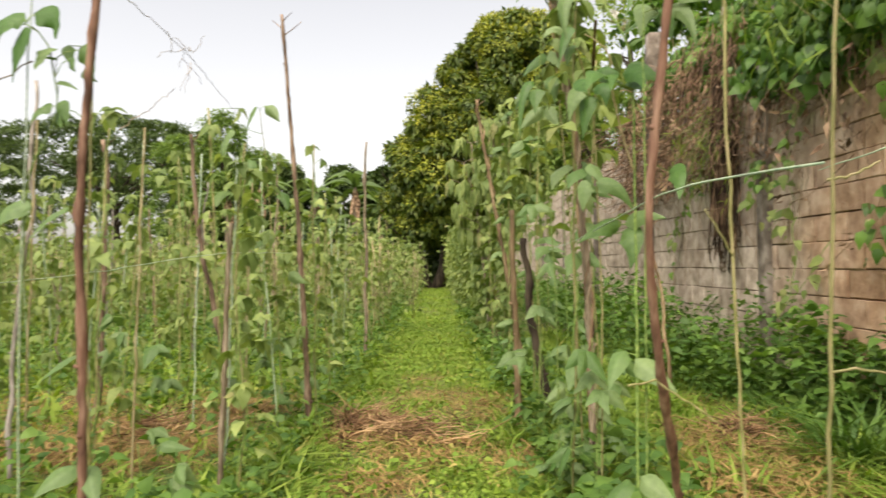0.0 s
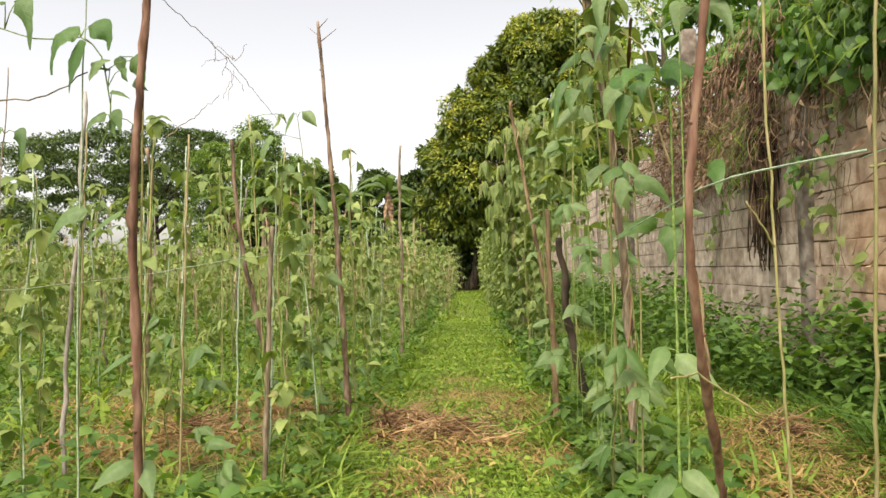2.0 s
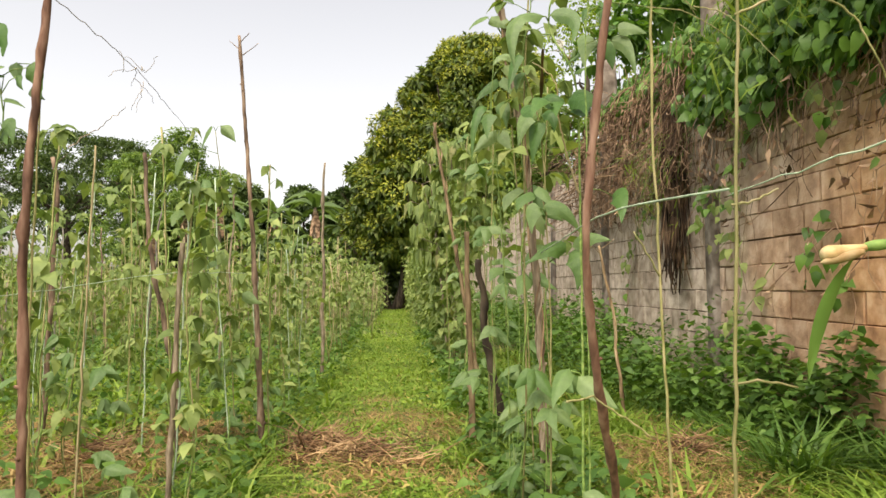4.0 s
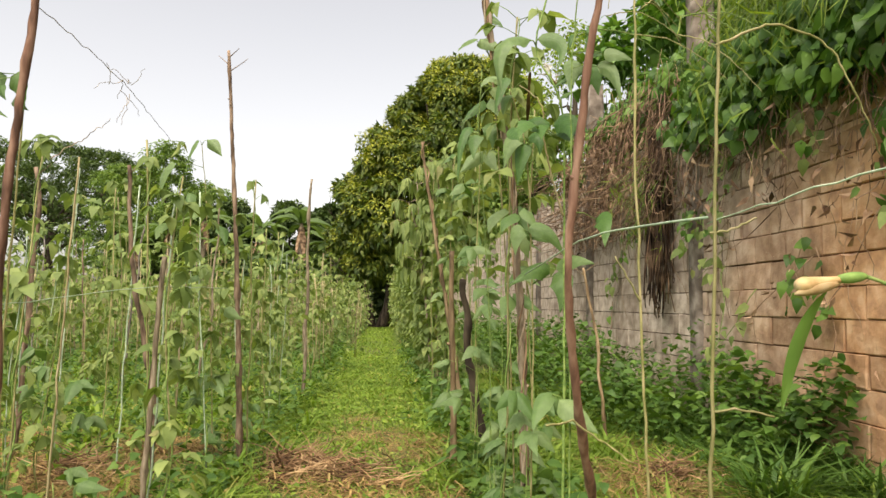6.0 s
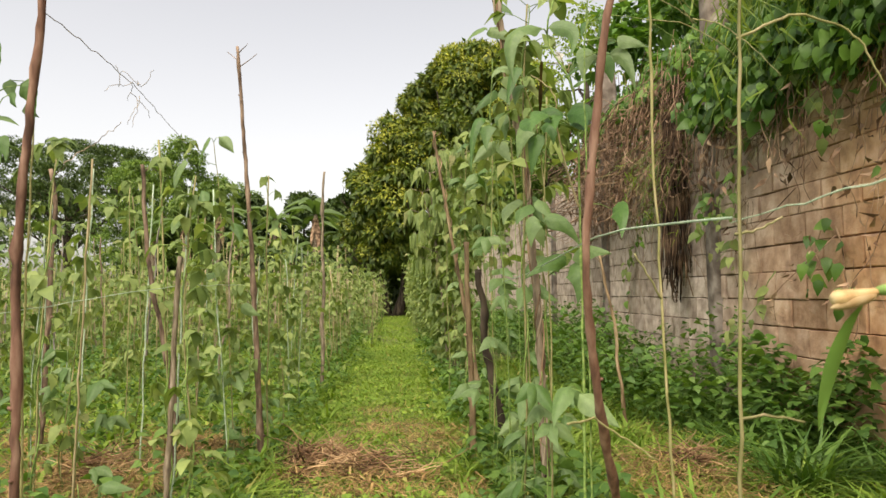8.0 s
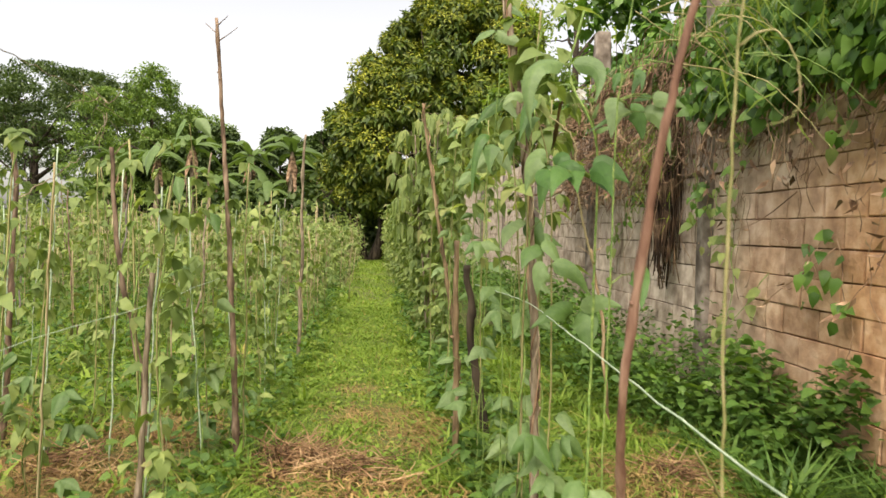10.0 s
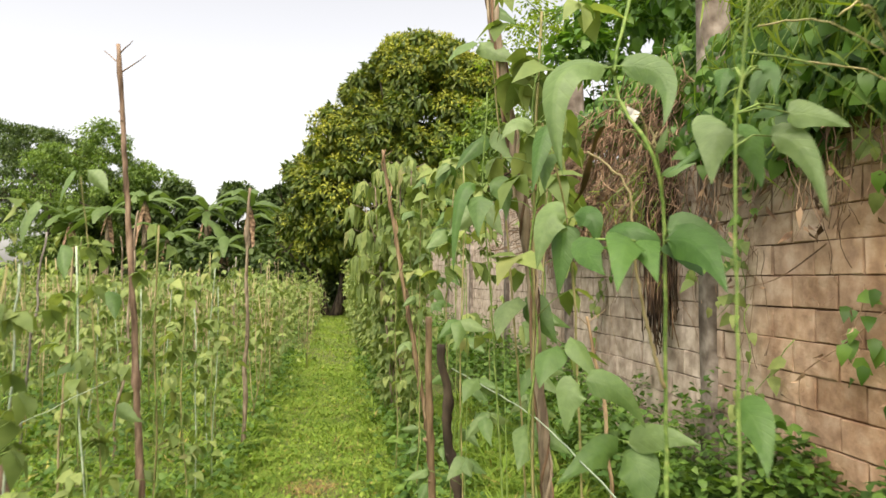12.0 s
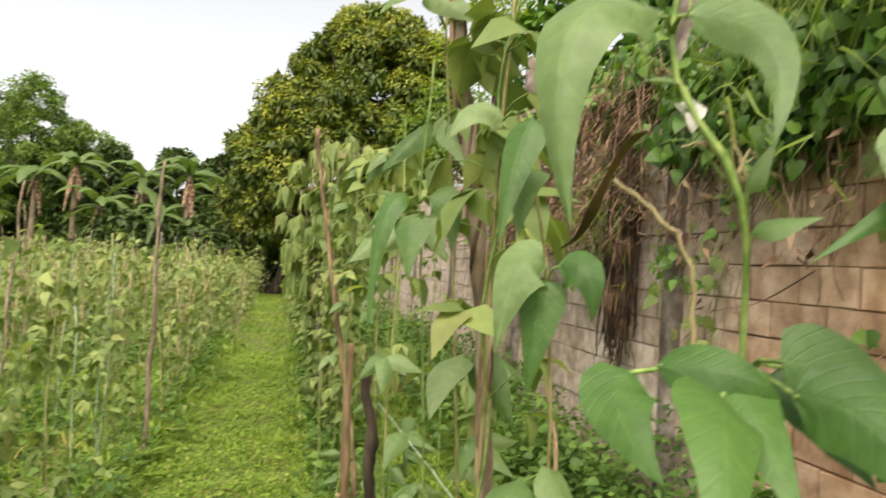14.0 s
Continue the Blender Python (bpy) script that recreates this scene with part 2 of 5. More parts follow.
class Pile:
    """Vertices and faces gathered for one mesh."""

    def __init__(self):
        self.v, self.f, self.n = [], [], 0

    def add(self, v, faces):
        v = np.asarray(v, float).reshape(-1, 3)
        self.v.append(v)
        for k in {len(f) for f in faces}:
            self.f.append(np.array([f for f in faces if len(f) == k]) + self.n)
        self.n += len(v)
        return self

    def repeat(self, verts, faces):
        """verts (N, k, 3): N pieces of one topology."""
        n, k = verts.shape[:2]
        if n == 0:
            return self
        self.v.append(verts.reshape(-1, 3))
        off = (np.arange(n) * k)[:, None, None] + self.n
        for size in sorted({len(f) for f in faces}):
            t = np.array([f for f in faces if len(f) == size])
            self.f.append((t[None] + off).reshape(-1, size))
        self.n += n * k
        return self

    def mesh(self, name, material, smooth=True):
        me = bpy.data.meshes.new(name)
        v = np.concatenate(self.v).astype(np.float32)
        me.vertices.add(len(v))
        me.vertices.foreach_set("co", v.ravel())
        loops = np.concatenate([f.ravel() for f in self.f]).astype(np.int32)
        sizes = np.concatenate([np.full(len(f), f.shape[1]) for f in self.f]).astype(np.int32)
        me.loops.add(len(loops))
        me.loops.foreach_set("vertex_index", loops)
        me.polygons.add(len(sizes))
        me.polygons.foreach_set("loop_start", np.concatenate([[0], np.cumsum(sizes)[:-1]]).astype(np.int32))
        me.polygons.foreach_set("use_smooth", np.full(len(sizes), smooth))
        me.update(calc_edges=True)
        me.validate()
        me.materials.append(material)
        return me


def part(name, pile, material, parent=None, label="", smooth=True):
    """One mesh object from a pile (or a ready mesh), under a thing or a part."""
    ob = new(name, pile.mesh(name, material, smooth) if isinstance(pile, Pile) else pile)
    if parent is not None:
        ob.parent = parent
    if label:
        tagged(ob, label)
    return ob


def thing(name, place=(0, 0, 0), label="", category="", group=""):
    ob = new(name)
    ob.empty_display_size = 0.1
    ob.location = place
    return tagged(ob, label, category, group)


def tube(pile, pts, radii, sides=6, rough=None):
    """A tapered tube through the points, closed at both ends; rough: a random source for an uneven skin."""
    pts = np.asarray(pts, float)
    n = len(pts)
    radii = np.broadcast_to(np.asarray(radii, float), (n,))
    tan = unit(np.gradient(pts, axis=0))
    ref = np.array([1.0, 0.13, 0.07]) if abs(tan[0, 0]) < 0.8 else np.array([0.1, 1.0, 0.0])
    a = unit(np.cross(tan, ref))
    b = np.cross(tan, a)
    ang = np.linspace(0, 2 * np.pi, sides, endpoint=False)
    if rough is not None:
        radii = radii[:, None] * (1 + rough.normal(0, 0.075, (n, sides)))
    else:
        radii = np.repeat(radii[:, None], sides, 1)
    ring = pts[:, None] + radii[:, :, None] * (np.cos(ang)[None, :, None] * a[:, None] + np.sin(ang)[None, :, None] * b[:, None])
    faces = []
    for i in range(n - 1):
        for j in range(sides):
            k = (j + 1) % sides
            faces.append((i * sides + j, i * sides + k, (i + 1) * sides + k, (i + 1) * sides + j))
    faces.append(tuple(range(sides))[::-1])
    faces.append(tuple((n - 1) * sides + j for j in range(sides)))
    pile.add(ring, faces)
    return pile


def wander(rng, a, b, steps, amount):
    """A crooked line from a to b."""
    a, b = np.asarray(a, float), np.asarray(b, float)
    t = np.linspace(0, 1, steps)[:, None]
    w = np.cumsum(rng.normal(0, 1, (steps, 3)), 0)
    w = w - w[0] - t * (w[-1] - w[0])
    for _ in range(2 if steps > 5 else 0):
        w[1:-1] = 0.25 * w[:-2] + 0.5 * w[1:-1] + 0.25 * w[2:]
    return a + t * (b - a) + w * amount / math.sqrt(steps)


# leaf shapes: y from stalk to tip, x across, z up; unit length
OVATE = np.array([(0, 0, 0), (0, 0.33, 0.0), (0, 0.68, -0.03), (0, 1, -0.14), (-0.33, 0.2, 0.05), (-0.27, 0.56, 0.03), (0.33, 0.2, 0.05), (0.27, 0.56, 0.03)])
OVATE_F = [(0, 1, 4), (0, 6, 1), (1, 2, 5, 4), (1, 6, 7, 2), (2, 3, 5), (2, 7, 3)]
HEART = np.array([(0, 0, 0), (0, 0.35, 0.02), (0, 0.7, -0.02), (0, 1, -0.12), (-0.2, -0.1, 0.0), (-0.38, 0.06, 0.02), (-0.4, 0.32, 0.04), (-0.24, 0.68, 0.0), (0.2, -0.1, 0.0), (0.38, 0.06, 0.02), (0.4, 0.32, 0.04), (0.24, 0.68, 0.0)])
HEART_F = [(0, 5, 4), (0, 1, 6, 5), (1, 2, 7, 6), (2, 3, 7), (0, 8, 9), (0, 9, 10, 1), (1, 10, 11, 2), (2, 11, 3)]
LANCE = np.array([(0, 0, 0), (-0.14, 0.4, 0.03), (0, 0.45, 0), (0.14, 0.4, 0.03), (0, 1, -0.12)])
LANCE_F = [(0, 2, 1), (0, 3, 2), (1, 2, 4), (2, 3, 4)]
RHOMB = np.array([(0, 0, 0), (-0.3, 0.4, 0.06), (0.3, 0.4, 0.06), (0, 1, -0.1)])
RHOMB_F = [(0, 3, 1), (0, 2, 3)]
BLADE = np.array([(-0.06, 0, 0), (0.06, 0, 0), (-0.045, 0.5, 0.0), (0.045, 0.5, 0.0), (0, 1, -0.22)])
BLADE_F = [(0, 1, 3, 2), (2, 3, 4)]


def leaves(shape, pos, along, up, length, wide=1.0, droop=0.0):
    """Leaf pieces (N, k, 3) at pos, growing along, faces turned to up."""
    y = unit(along)
    x = unit(np.cross(y, up))
    z = np.cross(x, y)
    n = len(pos)
    length = np.broadcast_to(np.asarray(length, float), (n,))
    t = np.repeat(shape[None], n, 0).copy()
    t[:, :, 0] *= np.broadcast_to(np.asarray(wide, float), (n,))[:, None]
    t[:, :, 2] -= np.broadcast_to(np.asarray(droop, float), (n,))[:, None] * t[:, :, 1] ** 2
    t *= length[:, None, None]
    return pos[:, None] + t[:, :, :1] * x[:, None] + t[:, :, 1:2] * y[:, None] + t[:, :, 2:] * z[:, None]


def sphere_dirs(rng, n):
    return unit(rng.normal(0, 1, (n, 3)))


def ground_z(x, y):
    """Height of the ground: nearly level, with shallow ridges under the rows."""
    return 0.025 * np.sin(1.3 * x + 0.7 * y) * np.cos(0.9 * y - 0.5 * x)

# ---- ground ----
def build_ground():
    xs = np.concatenate([[-400, -150, -60, -30], np.arange(-18, 6.01, 0.3), [12, 30, 80, 200, 400]])
    ys = np.concatenate([[-400, -100, -30, -8], np.arange(-3, 20.01, 0.3), np.arange(21, 45, 2.0), [60, 100, 200, 700]])
    gx, gy = np.meshgrid(xs, ys)
    v = np.stack([gx, gy, ground_z(gx, gy)], -1).reshape(-1, 3)
    w = len(xs)
    f = [(j * w + i, j * w + i + 1, (j + 1) * w + i + 1, (j + 1) * w + i) for j in range(len(ys) - 1) for i in range(w - 1)]
    return tagged(part("ground", Pile().add(v, f), EARTH), "bare brown earth with green moss under the bean rows", "ground", kind="structure")


build_ground()

# ---- block wall ----
WALL_X, WALL_T, COURSES, Y0, Y1 = 2.81, 0.15, 14, -4.0, 36.0


def box(pile, a, b):
    (x0, y0, z0), (x1, y1, z1) = a, b
    pile.add([(x, y, z) for z in (z0, z1) for y in (y0, y1) for x in (x0, x1)],
             [(0, 2, 3, 1), (4, 5, 7, 6), (0, 1, 5, 4), (2, 6, 7, 3), (0, 4, 6, 2), (1, 3, 7, 5)])


def worn_block(rng):
    """One hollow cement block face, chipped at the rim. Local origin: middle of the face."""
    p = Pile()
    hw, hh, ch = 0.1925, 0.0963, 0.007
    out = [(-hw, -hh), (hw, -hh), (hw, hh), (-hw, hh)]
    j = lambda s: rng.normal(0, s)
    back = [(0.06, y, z) for y, z in out]
    rim = [(0.0, y + j(0.0035), z + j(0.003)) for y, z in out]
    face = [(-ch + j(0.002), y * (1 - 0.022) + j(0.003), z * (1 - 0.045) + j(0.003)) for y, z in out]
    mid = [(-ch - 0.001 + j(0.002), 0, 0)]
    f = [(0, 1, 5, 4), (1, 2, 6, 5), (2, 3, 7, 6), (3, 0, 4, 7), (4, 5, 9, 8), (5, 6, 10, 9), (6, 7, 11, 10), (7, 4, 8, 11),
         (8, 9, 12), (9, 10, 12), (10, 11, 12), (11, 8, 12)]
    return p.add(back + rim + face + mid, f)


def build_wall():
    core = Pile()
    box(core, (WALL_X + 0.012, Y0, -0.1), (WALL_X + WALL_T, Y1, COURSES * 0.2))
    wall = tagged(part("wall_east", core, MORTAR, smooth=False), "weathered cement block wall with rusty stains and dried creepers", "wall", kind="structure")
    rng = np.random.default_rng(3)
    shapes = [worn_block(rng).mesh("block", BLOCK, False) for _ in range(8)]
    far = Pile()
    for c in range(COURSES):
        y = Y0 + 0.2 * (c % 2) + 0.2
        while y < Y1 - 0.2:
            z = c * 0.2 + 0.1
            dx = rng.normal(0, 0.0035)
            if 2.6 < y < 10.6:
                b = new("block", shapes[rng.integers(8)])
                b.parent, b.location = wall, (WALL_X + dx, y, z)
            else:
                v = np.array([x for x in worn_block(rng).v[0]]) + (WALL_X + dx, y, z)
                far.add(v, [(0, 1, 5, 4), (1, 2, 6, 5), (2, 3, 7, 6), (3, 0, 4, 7), (4, 5, 9, 8), (5, 6, 10, 9), (6, 7, 11, 10), (7, 4, 8, 11),
                            (8, 9, 12), (9, 10, 12), (10, 11, 12), (11, 8, 12)])
            y += 0.4
    tagged(part("block_courses", far, BLOCK, wall, smooth=False), kind="stuff")
    return wall


def build_column(y, top, seed):
    """A cast concrete column, bevelled and chipped, standing proud of the wall."""
    rng = np.random.default_rng(seed)
    p = Pile()
    zs = np.linspace(-0.1, top, 12)
    rings = []
    for i, z in enumerate(zs):
        s = 0.1 if i < 11 else 0.085
        c = 0.022
        ring = [(-s + c, -s), (s - c, -s), (s, -s + c), (s, s - c), (s - c, s), (-s + c, s), (-s, s - c), (-s, -s + c)]
        rings.append([(x + rng.normal(0, 0.004), q + rng.normal(0, 0.004), z) for x, q in ring])
    f = []
    for i in range(11):
        f += [(i * 8 + j, i * 8 + (j + 1) % 8, (i + 1) * 8 + (j + 1) % 8, (i + 1) * 8 + j) for j in range(8)]
    f += [tuple(range(8))[::-1], tuple(88 + j for j in range(8))]
    p.add(np.array(rings).reshape(-1, 3), f)
    ob = part("concrete_column", p, CONCRETE)
    ob.location = (WALL_X + 0.04, y, 0)
    return tagged(ob, "grey weathered concrete column rising above the block wall", "column", "wall columns")


build_wall()
for spot in ((5.97, 4.9), (9.2, 4.12), (2.8, 2.78), (12.4, 2.95), (15.6, 2.95), (18.8, 2.95)):
    build_column(*spot, int(spot[0] * 10))


# ---- trees ----
def limb_tree(rng, pile, base, top, radius, spread, count, lift=0.45):
    """A trunk with limbs that fork towards the crown."""
    base, top = np.array(base, float), np.array(top, float)
    line = wander(rng, base, top, 9, spread * 0.12)
    tube(pile, line, np.linspace(radius, radius * 0.35, 9), 9)
    for k in range(count):
        t = lift + (1 - lift) * rng.random()
        i = min(int(t * 8), 7)
        s = line[i]
        a = rng.random() * 2 * math.pi
        e = s + np.array([math.cos(a), math.sin(a), 0.35 + 0.6 * rng.random()]) * spread * (0.5 + 0.5 * rng.random())
        mid = wander(rng, s, e, 6, spread * 0.1)
        tube(pile, mid, np.linspace(radius * 0.4, radius * 0.08, 6), 6)
        for _ in range(2):
            b = mid[rng.integers(2, 5)]
            e2 = b + sphere_dirs(rng, 1)[0] * spread * 0.4 + np.array([0, 0, spread * 0.15])
            tube(pile, wander(rng, b, e2, 5, spread * 0.05), np.linspace(radius * 0.16, radius * 0.04, 5), 5)


def clumps(rng, blobs, per, size, shape, faces, wide=1.0, droop=0.3, out=0.7, fill=0.35, shade=0.6, flat=0.8):
    """Leaves about clump centres: blobs rows of x, y, z, r."""
    p = Pile()
    for x, y, z, r in blobs:
        n = int(per)
        d = sphere_dirs(rng, n)
        d[:, 2] = np.abs(d[:, 2]) * np.where(rng.random(n) < 0.75, 1, -1)
        rad = r * (fill + (1 - fill) * rng.random(n) ** 0.5)
        pos = np.array([x, y, z]) + d * rad[:, None] * (1, 1, flat)
        along = d * out + sphere_dirs(rng, n) * 0.6 - UPV * 0.25
        up = d * shade + UPV * 0.8 + sphere_dirs(rng, n) * 0.35
        p.repeat(leaves(shape, pos, along, up, size * rng.uniform(0.65, 1.3, n), wide, droop), faces)
    return p


def mango_tree():
    rng = np.random.default_rng(11)
    t = thing("mango_tree", (-0.2, 32.2, 0), "tall mango tree with yellow-green new leaves and painted sunlit tops beyond the path", "tree")
    wood = Pile()
    limb_tree(rng, wood, (0.0, 0.0, -0.2), (3.2, 1.4, 9.5), 0.34, 3.6, 16, 0.25)
    for foot, top in (((-0.35, 0.3, -0.2), (-1.6, 1.0, 4.6)), ((0.4, 0.4, -0.2), (4.6, 2.0, 6.5)), ((0.1, -0.2, -0.2), (0.6, 0.4, 6.0))):
        limb_tree(rng, wood, foot, top, 0.2, 2.0, 6, 0.4)
    part("trunk", wood, TRUNK, t)
    rows = []
    # the crown leans over the wall: a low skirt above the path, the dome beyond it
    heights = (2.4, 4.0, 5.6, 7.2, 8.4, 9.7, 10.9, 12.0, 13.0)
    west = (-1.9, -2.6, -2.5, -1.9, -1.1, 0.0, 0.9, 1.9, 3.2)
    east = (4.2, 6.3, 7.6, 8.0, 8.1, 7.9, 7.4, 6.4, 4.8)
    for _ in range(330):
        h = rng.uniform(2.4, 12.7)
        a0, a1 = np.interp(h, heights, west), np.interp(h, heights, east)
        c, half = (a0 + a1) / 2, (a1 - a0) / 2
        a = rng.random() * 2 * math.pi
        q = rng.uniform(0.5, 1.0) ** 0.5
        r = rng.uniform(0.45, 1.15) * (0.7 if h > 11.5 else 1)
        q *= 1 - r * 0.45 / max(half, 1.0)
        rows.append((c + math.cos(a) * half * q, 1.2 + math.sin(a) * min(half, 4.6) * q, h, r))
        if rng.random() < 0.5:
            rows.append((c + math.cos(a + 0.3) * half * 0.97, 1.2 + math.sin(a + 0.3) * min(half, 4.6), h + 0.1, rng.uniform(0.25, 0.5)))
    part("crown", clumps(rng, rows, 205, 0.29, LANCE, LANCE_F, 1.6, 0.6, fill=0.15, shade=1.4), MANGO, t)
    # bright leaves cap each clump's upper side: sunlight painted as leaf colour
    p = Pile()
    for x, y, z, r in rows:
        n = int((380 if rng.random() < 0.65 else 60) * r * r * min(1.0, 0.6 + z / 16))
        d = sphere_dirs(rng, n)
        d[:, 2] = np.abs(d[:, 2]) ** 0.6
        pos = np.array([x, y, z]) + unit(d) * (1, 1, 0.85) * r * rng.uniform(0.85, 1.2, n)[:, None]
        p.repeat(leaves(LANCE, pos, d + sphere_dirs(rng, n) * 0.7 - UPV * 0.3, UPV * 0.6 + d * 1.3, 0.19 * rng.uniform(0.7, 1.2, n), 1.5, 0.5), LANCE_F)
    part("new_leaves", p, SUNLIT_NEWLEAF, t, "yellow-green new leaves, sunlit clump tops painted into their colour")
    return t


def rain_tree(x, y, top, half, seed, name="rain_tree"):
    """Umbrella crown: flat layers of fine leaf clumps on spreading limbs, with gaps of sky."""
    rng = np.random.default_rng(seed)
    t = thing(name, (x, y, 0), "broad dark rain tree with an umbrella crown behind the field", "tree", "far trees")
    wood = Pile()
    limb_tree(rng, wood, (0, 0, -0.3), (0, 0, top * 0.66), 0.55, half * 0.55, 13, 0.35)
    part("trunk", wood, TRUNK, t)
    rows = []
    for _ in range(int(3.2 * half * half)):
        a, q = rng.random() * 2 * math.pi, half * math.sqrt(rng.random())
        dome = top * (1 - 0.24 * (q / half) ** 2)
        h = dome - 0.5 - round(4 * rng.random() ** 1.7) * top * 0.115 - rng.random() * 0.5
        rows.append((math.cos(a) * q, math.sin(a) * q, h, rng.uniform(0.5, 1.2)))
    part("crown", clumps(rng, rows, 110, 0.27, RHOMB, RHOMB_F, 1.0, 0.2, flat=0.45), RAIN, t)
    return t


def leafy_tree(name, x, y, top, half, low, mat, label, seed, blobs=110, per=80, size=0.26, shape=(OVATE, OVATE_F)):
    rng = np.random.default_rng(seed)
    t = thing(name, (x, y, 0), label, "tree" if "tree" in name else "shrub", "far trees" if y > 30 else "")
    wood = Pile()
    limb_tree(rng, wood, (0, 0, -0.2), (0, 0, top * 0.8), max(0.04, top * 0.022), half * 0.8, 9, 0.25)
    part("trunk", wood, TRUNK, t)
    rows = []
    for _ in range(blobs):
        h = rng.uniform(low, top)
        u = (h - low) / (top - low)
        w = half * math.sqrt(max(0.05, 1 - (2 * u - 0.85) ** 2 * 0.8))
        a, q = rng.random() * 2 * math.pi, math.sqrt(rng.random())
        rows.append((math.cos(a) * q * w, math.sin(a) * q * w, h, rng.uniform(0.1, 0.22) * half))
    part("crown", clumps(rng, rows, per, size, shape[0], shape[1]), mat, t)
    return t


def banana_plant(x, y, h, seed):
    rng = np.random.default_rng(seed)
    t = thing("banana_plant", (x, y, 0), "banana plant with broad drooping green leaves beyond the beans", "plant", "banana plants")
    stem = Pile()
    tube(stem, wander(rng, (0, 0, -0.1), (0, 0, h), 7, 0.2), np.linspace(0.2, 0.11, 7), 8)
    part("stem", stem, GREYBARK, t)
    for k in range(13):
        dead = k >= 10
        a = k * 2.4 + rng.random() * 0.5
        L = rng.uniform(1.6, 3.2) * (0.7 if dead else 1)
        rise = -0.4 if dead else rng.uniform(0.0, 1.5)
        s = np.linspace(0, 1, 9)
        out = np.array([math.cos(a), math.sin(a), 0])
        mid = np.array([0, 0, h - 0.05]) + out * (s * L * (0.25 if dead else 0.85))[:, None] + UPV * (rise * L * s - (rng.uniform(0.25, 0.6) + abs(rise) * rng.uniform(0.4, 0.8)) * L * s ** 2)[:, None]
        side = np.cross(out, UPV)
        w = (0.2 if dead else 0.33) * np.sin(np.pi * np.clip(s * 0.93 + 0.05, 0, 1)) ** 0.6 * rng.uniform(0.5, 1.1, 9)
        v = np.concatenate([mid + side * w[:, None] - UPV * (w * 0.5)[:, None], mid, mid - side * w[:, None] - UPV * (w * 0.5)[:, None]])
        f = [(i, i + 1, i + 10, i + 9) for i in range(8)] + [(9 + i, 10 + i, 19 + i, 18 + i) for i in range(8)]
        part("dead_leaf" if dead else "leaf", Pile().add(v, f), DRYVINE if dead else BANANA, t, "brown dead leaf" if dead else "")
    return t


mango_tree()
rain_tree(-31.0, 66.0, 15.4, 14.0, 21)
rain_tree(-54.0, 72.0, 10.5, 9.0, 22)
rain_tree(-23.0, 76.0, 10.5, 7.0, 23)
for spot in ((-14.2, 45.0, 10.9, 2.6, 2.4, 31, 170), (-11.4, 46.0, 8.6, 2.8, 2.0, 32, 130), (-17.4, 46.0, 9.6, 2.8, 2.0, 33, 150)):
    leafy_tree("acacia_tree", *spot[:5], YOUNG, "light green feathery tree beyond the bean field", spot[5], spot[6], 85, 0.18, (RHOMB, RHOMB_F))
for i, (bx, by, bh) in enumerate([(-10.0, 38.5, 5.6), (-4.8, 39, 5.5), (-7.3, 40.5, 5.4), (-12.6, 41, 5.2), (-3.4, 41, 4.6), (-15.2, 43, 4.8), (-8.7, 37.8, 3.6), (-5.9, 38, 3.4)]):
    banana_plant(bx, by, bh, 40 + i)


for spot in ((-9.8, 44.5, 7.2, 2.6, 34), (-6.4, 45.5, 7.3, 2.7, 35), (-3.4, 44.5, 7.2, 2.3, 36), (-12.9, 46.0, 7.5, 2.6, 37), (-16.2, 47.0, 5.4, 2.0, 38)):
    leafy_tree("bushy_tree", *spot[:4], 0.6, RAIN, "dark bushy tree at the far edge of the field", spot[4], 110, 95, 0.3, (RHOMB, RHOMB_F))


def far_thicket():
    """Dark bushes that close the field's far end."""
    rng = np.random.default_rng(51)
    rows = []
    for _ in range(240):
        x = rng.uniform(-17, 14)
        far = rng.uniform(0, 9)
        rows.append((x, 40 + far + abs(x) * 0.12, rng.uniform(0.2, 3.6 + 0.12 * far * 2), rng.uniform(0.6, 1.3)))
    for _ in range(60):
        rows.append((rng.uniform(-48, -16), rng.uniform(52, 60), rng.uniform(0.2, 2.6), rng.uniform(0.6, 1.2)))
    for _ in range(130):
        rows.append((rng.uniform(-9, 8), rng.uniform(35.5, 40), rng.uniform(0.3, 3.4), rng.uniform(0.5, 0.9)))
    rows = [r for r in rows if not (-0.9 < r[0] < 0.6 and r[1] < 37)]
    ob = part("far_thicket", clumps(rng, rows, 60, 0.42, RHOMB, RHOMB_F), RAIN)
    return tagged(ob, "dark green bushes along the far edge of the field", "bushes", kind="stuff")


far_thicket()

# behind the wall
leafy_tree("wall_tree", 5.3, 8.6, 6.6, 2.3, 2.3, CREEPER, "dark leafy tree behind the block wall", 61, 120, 62, 0.19)
leafy_tree("wall_tree", 4.9, 5.6, 5.4, 1.7, 2.2, CREEPER, "dark leafy tree behind the block wall", 62, 90, 62, 0.17)
leafy_tree("wall_tree", 5.2, 3.2, 6.2, 2.0, 2.3, CREEPER, "dark leafy tree behind the block wall", 63, 90, 58, 0.18)
leafy_tree("wall_tree", 5.3, 12.2, 6.8, 2.1, 2.3, CREEPER, "dark leafy tree behind the block wall", 66, 130, 56, 0.2)
leafy_tree("sparse_tree", 5.4, 19.5, 9.2, 2.6, 3.0, BAMBOO, "thin pale tree with sparse leaves behind the wall", 64, 130, 34, 0.12)
leafy_tree("acacia_shrub", 3.9, 18.0, 5.9, 1.6, 1.6, YOUNG, "yellow-green feathery shrub above the bean hedge", 65, 110, 120, 0.12, (RHOMB, RHOMB_F))


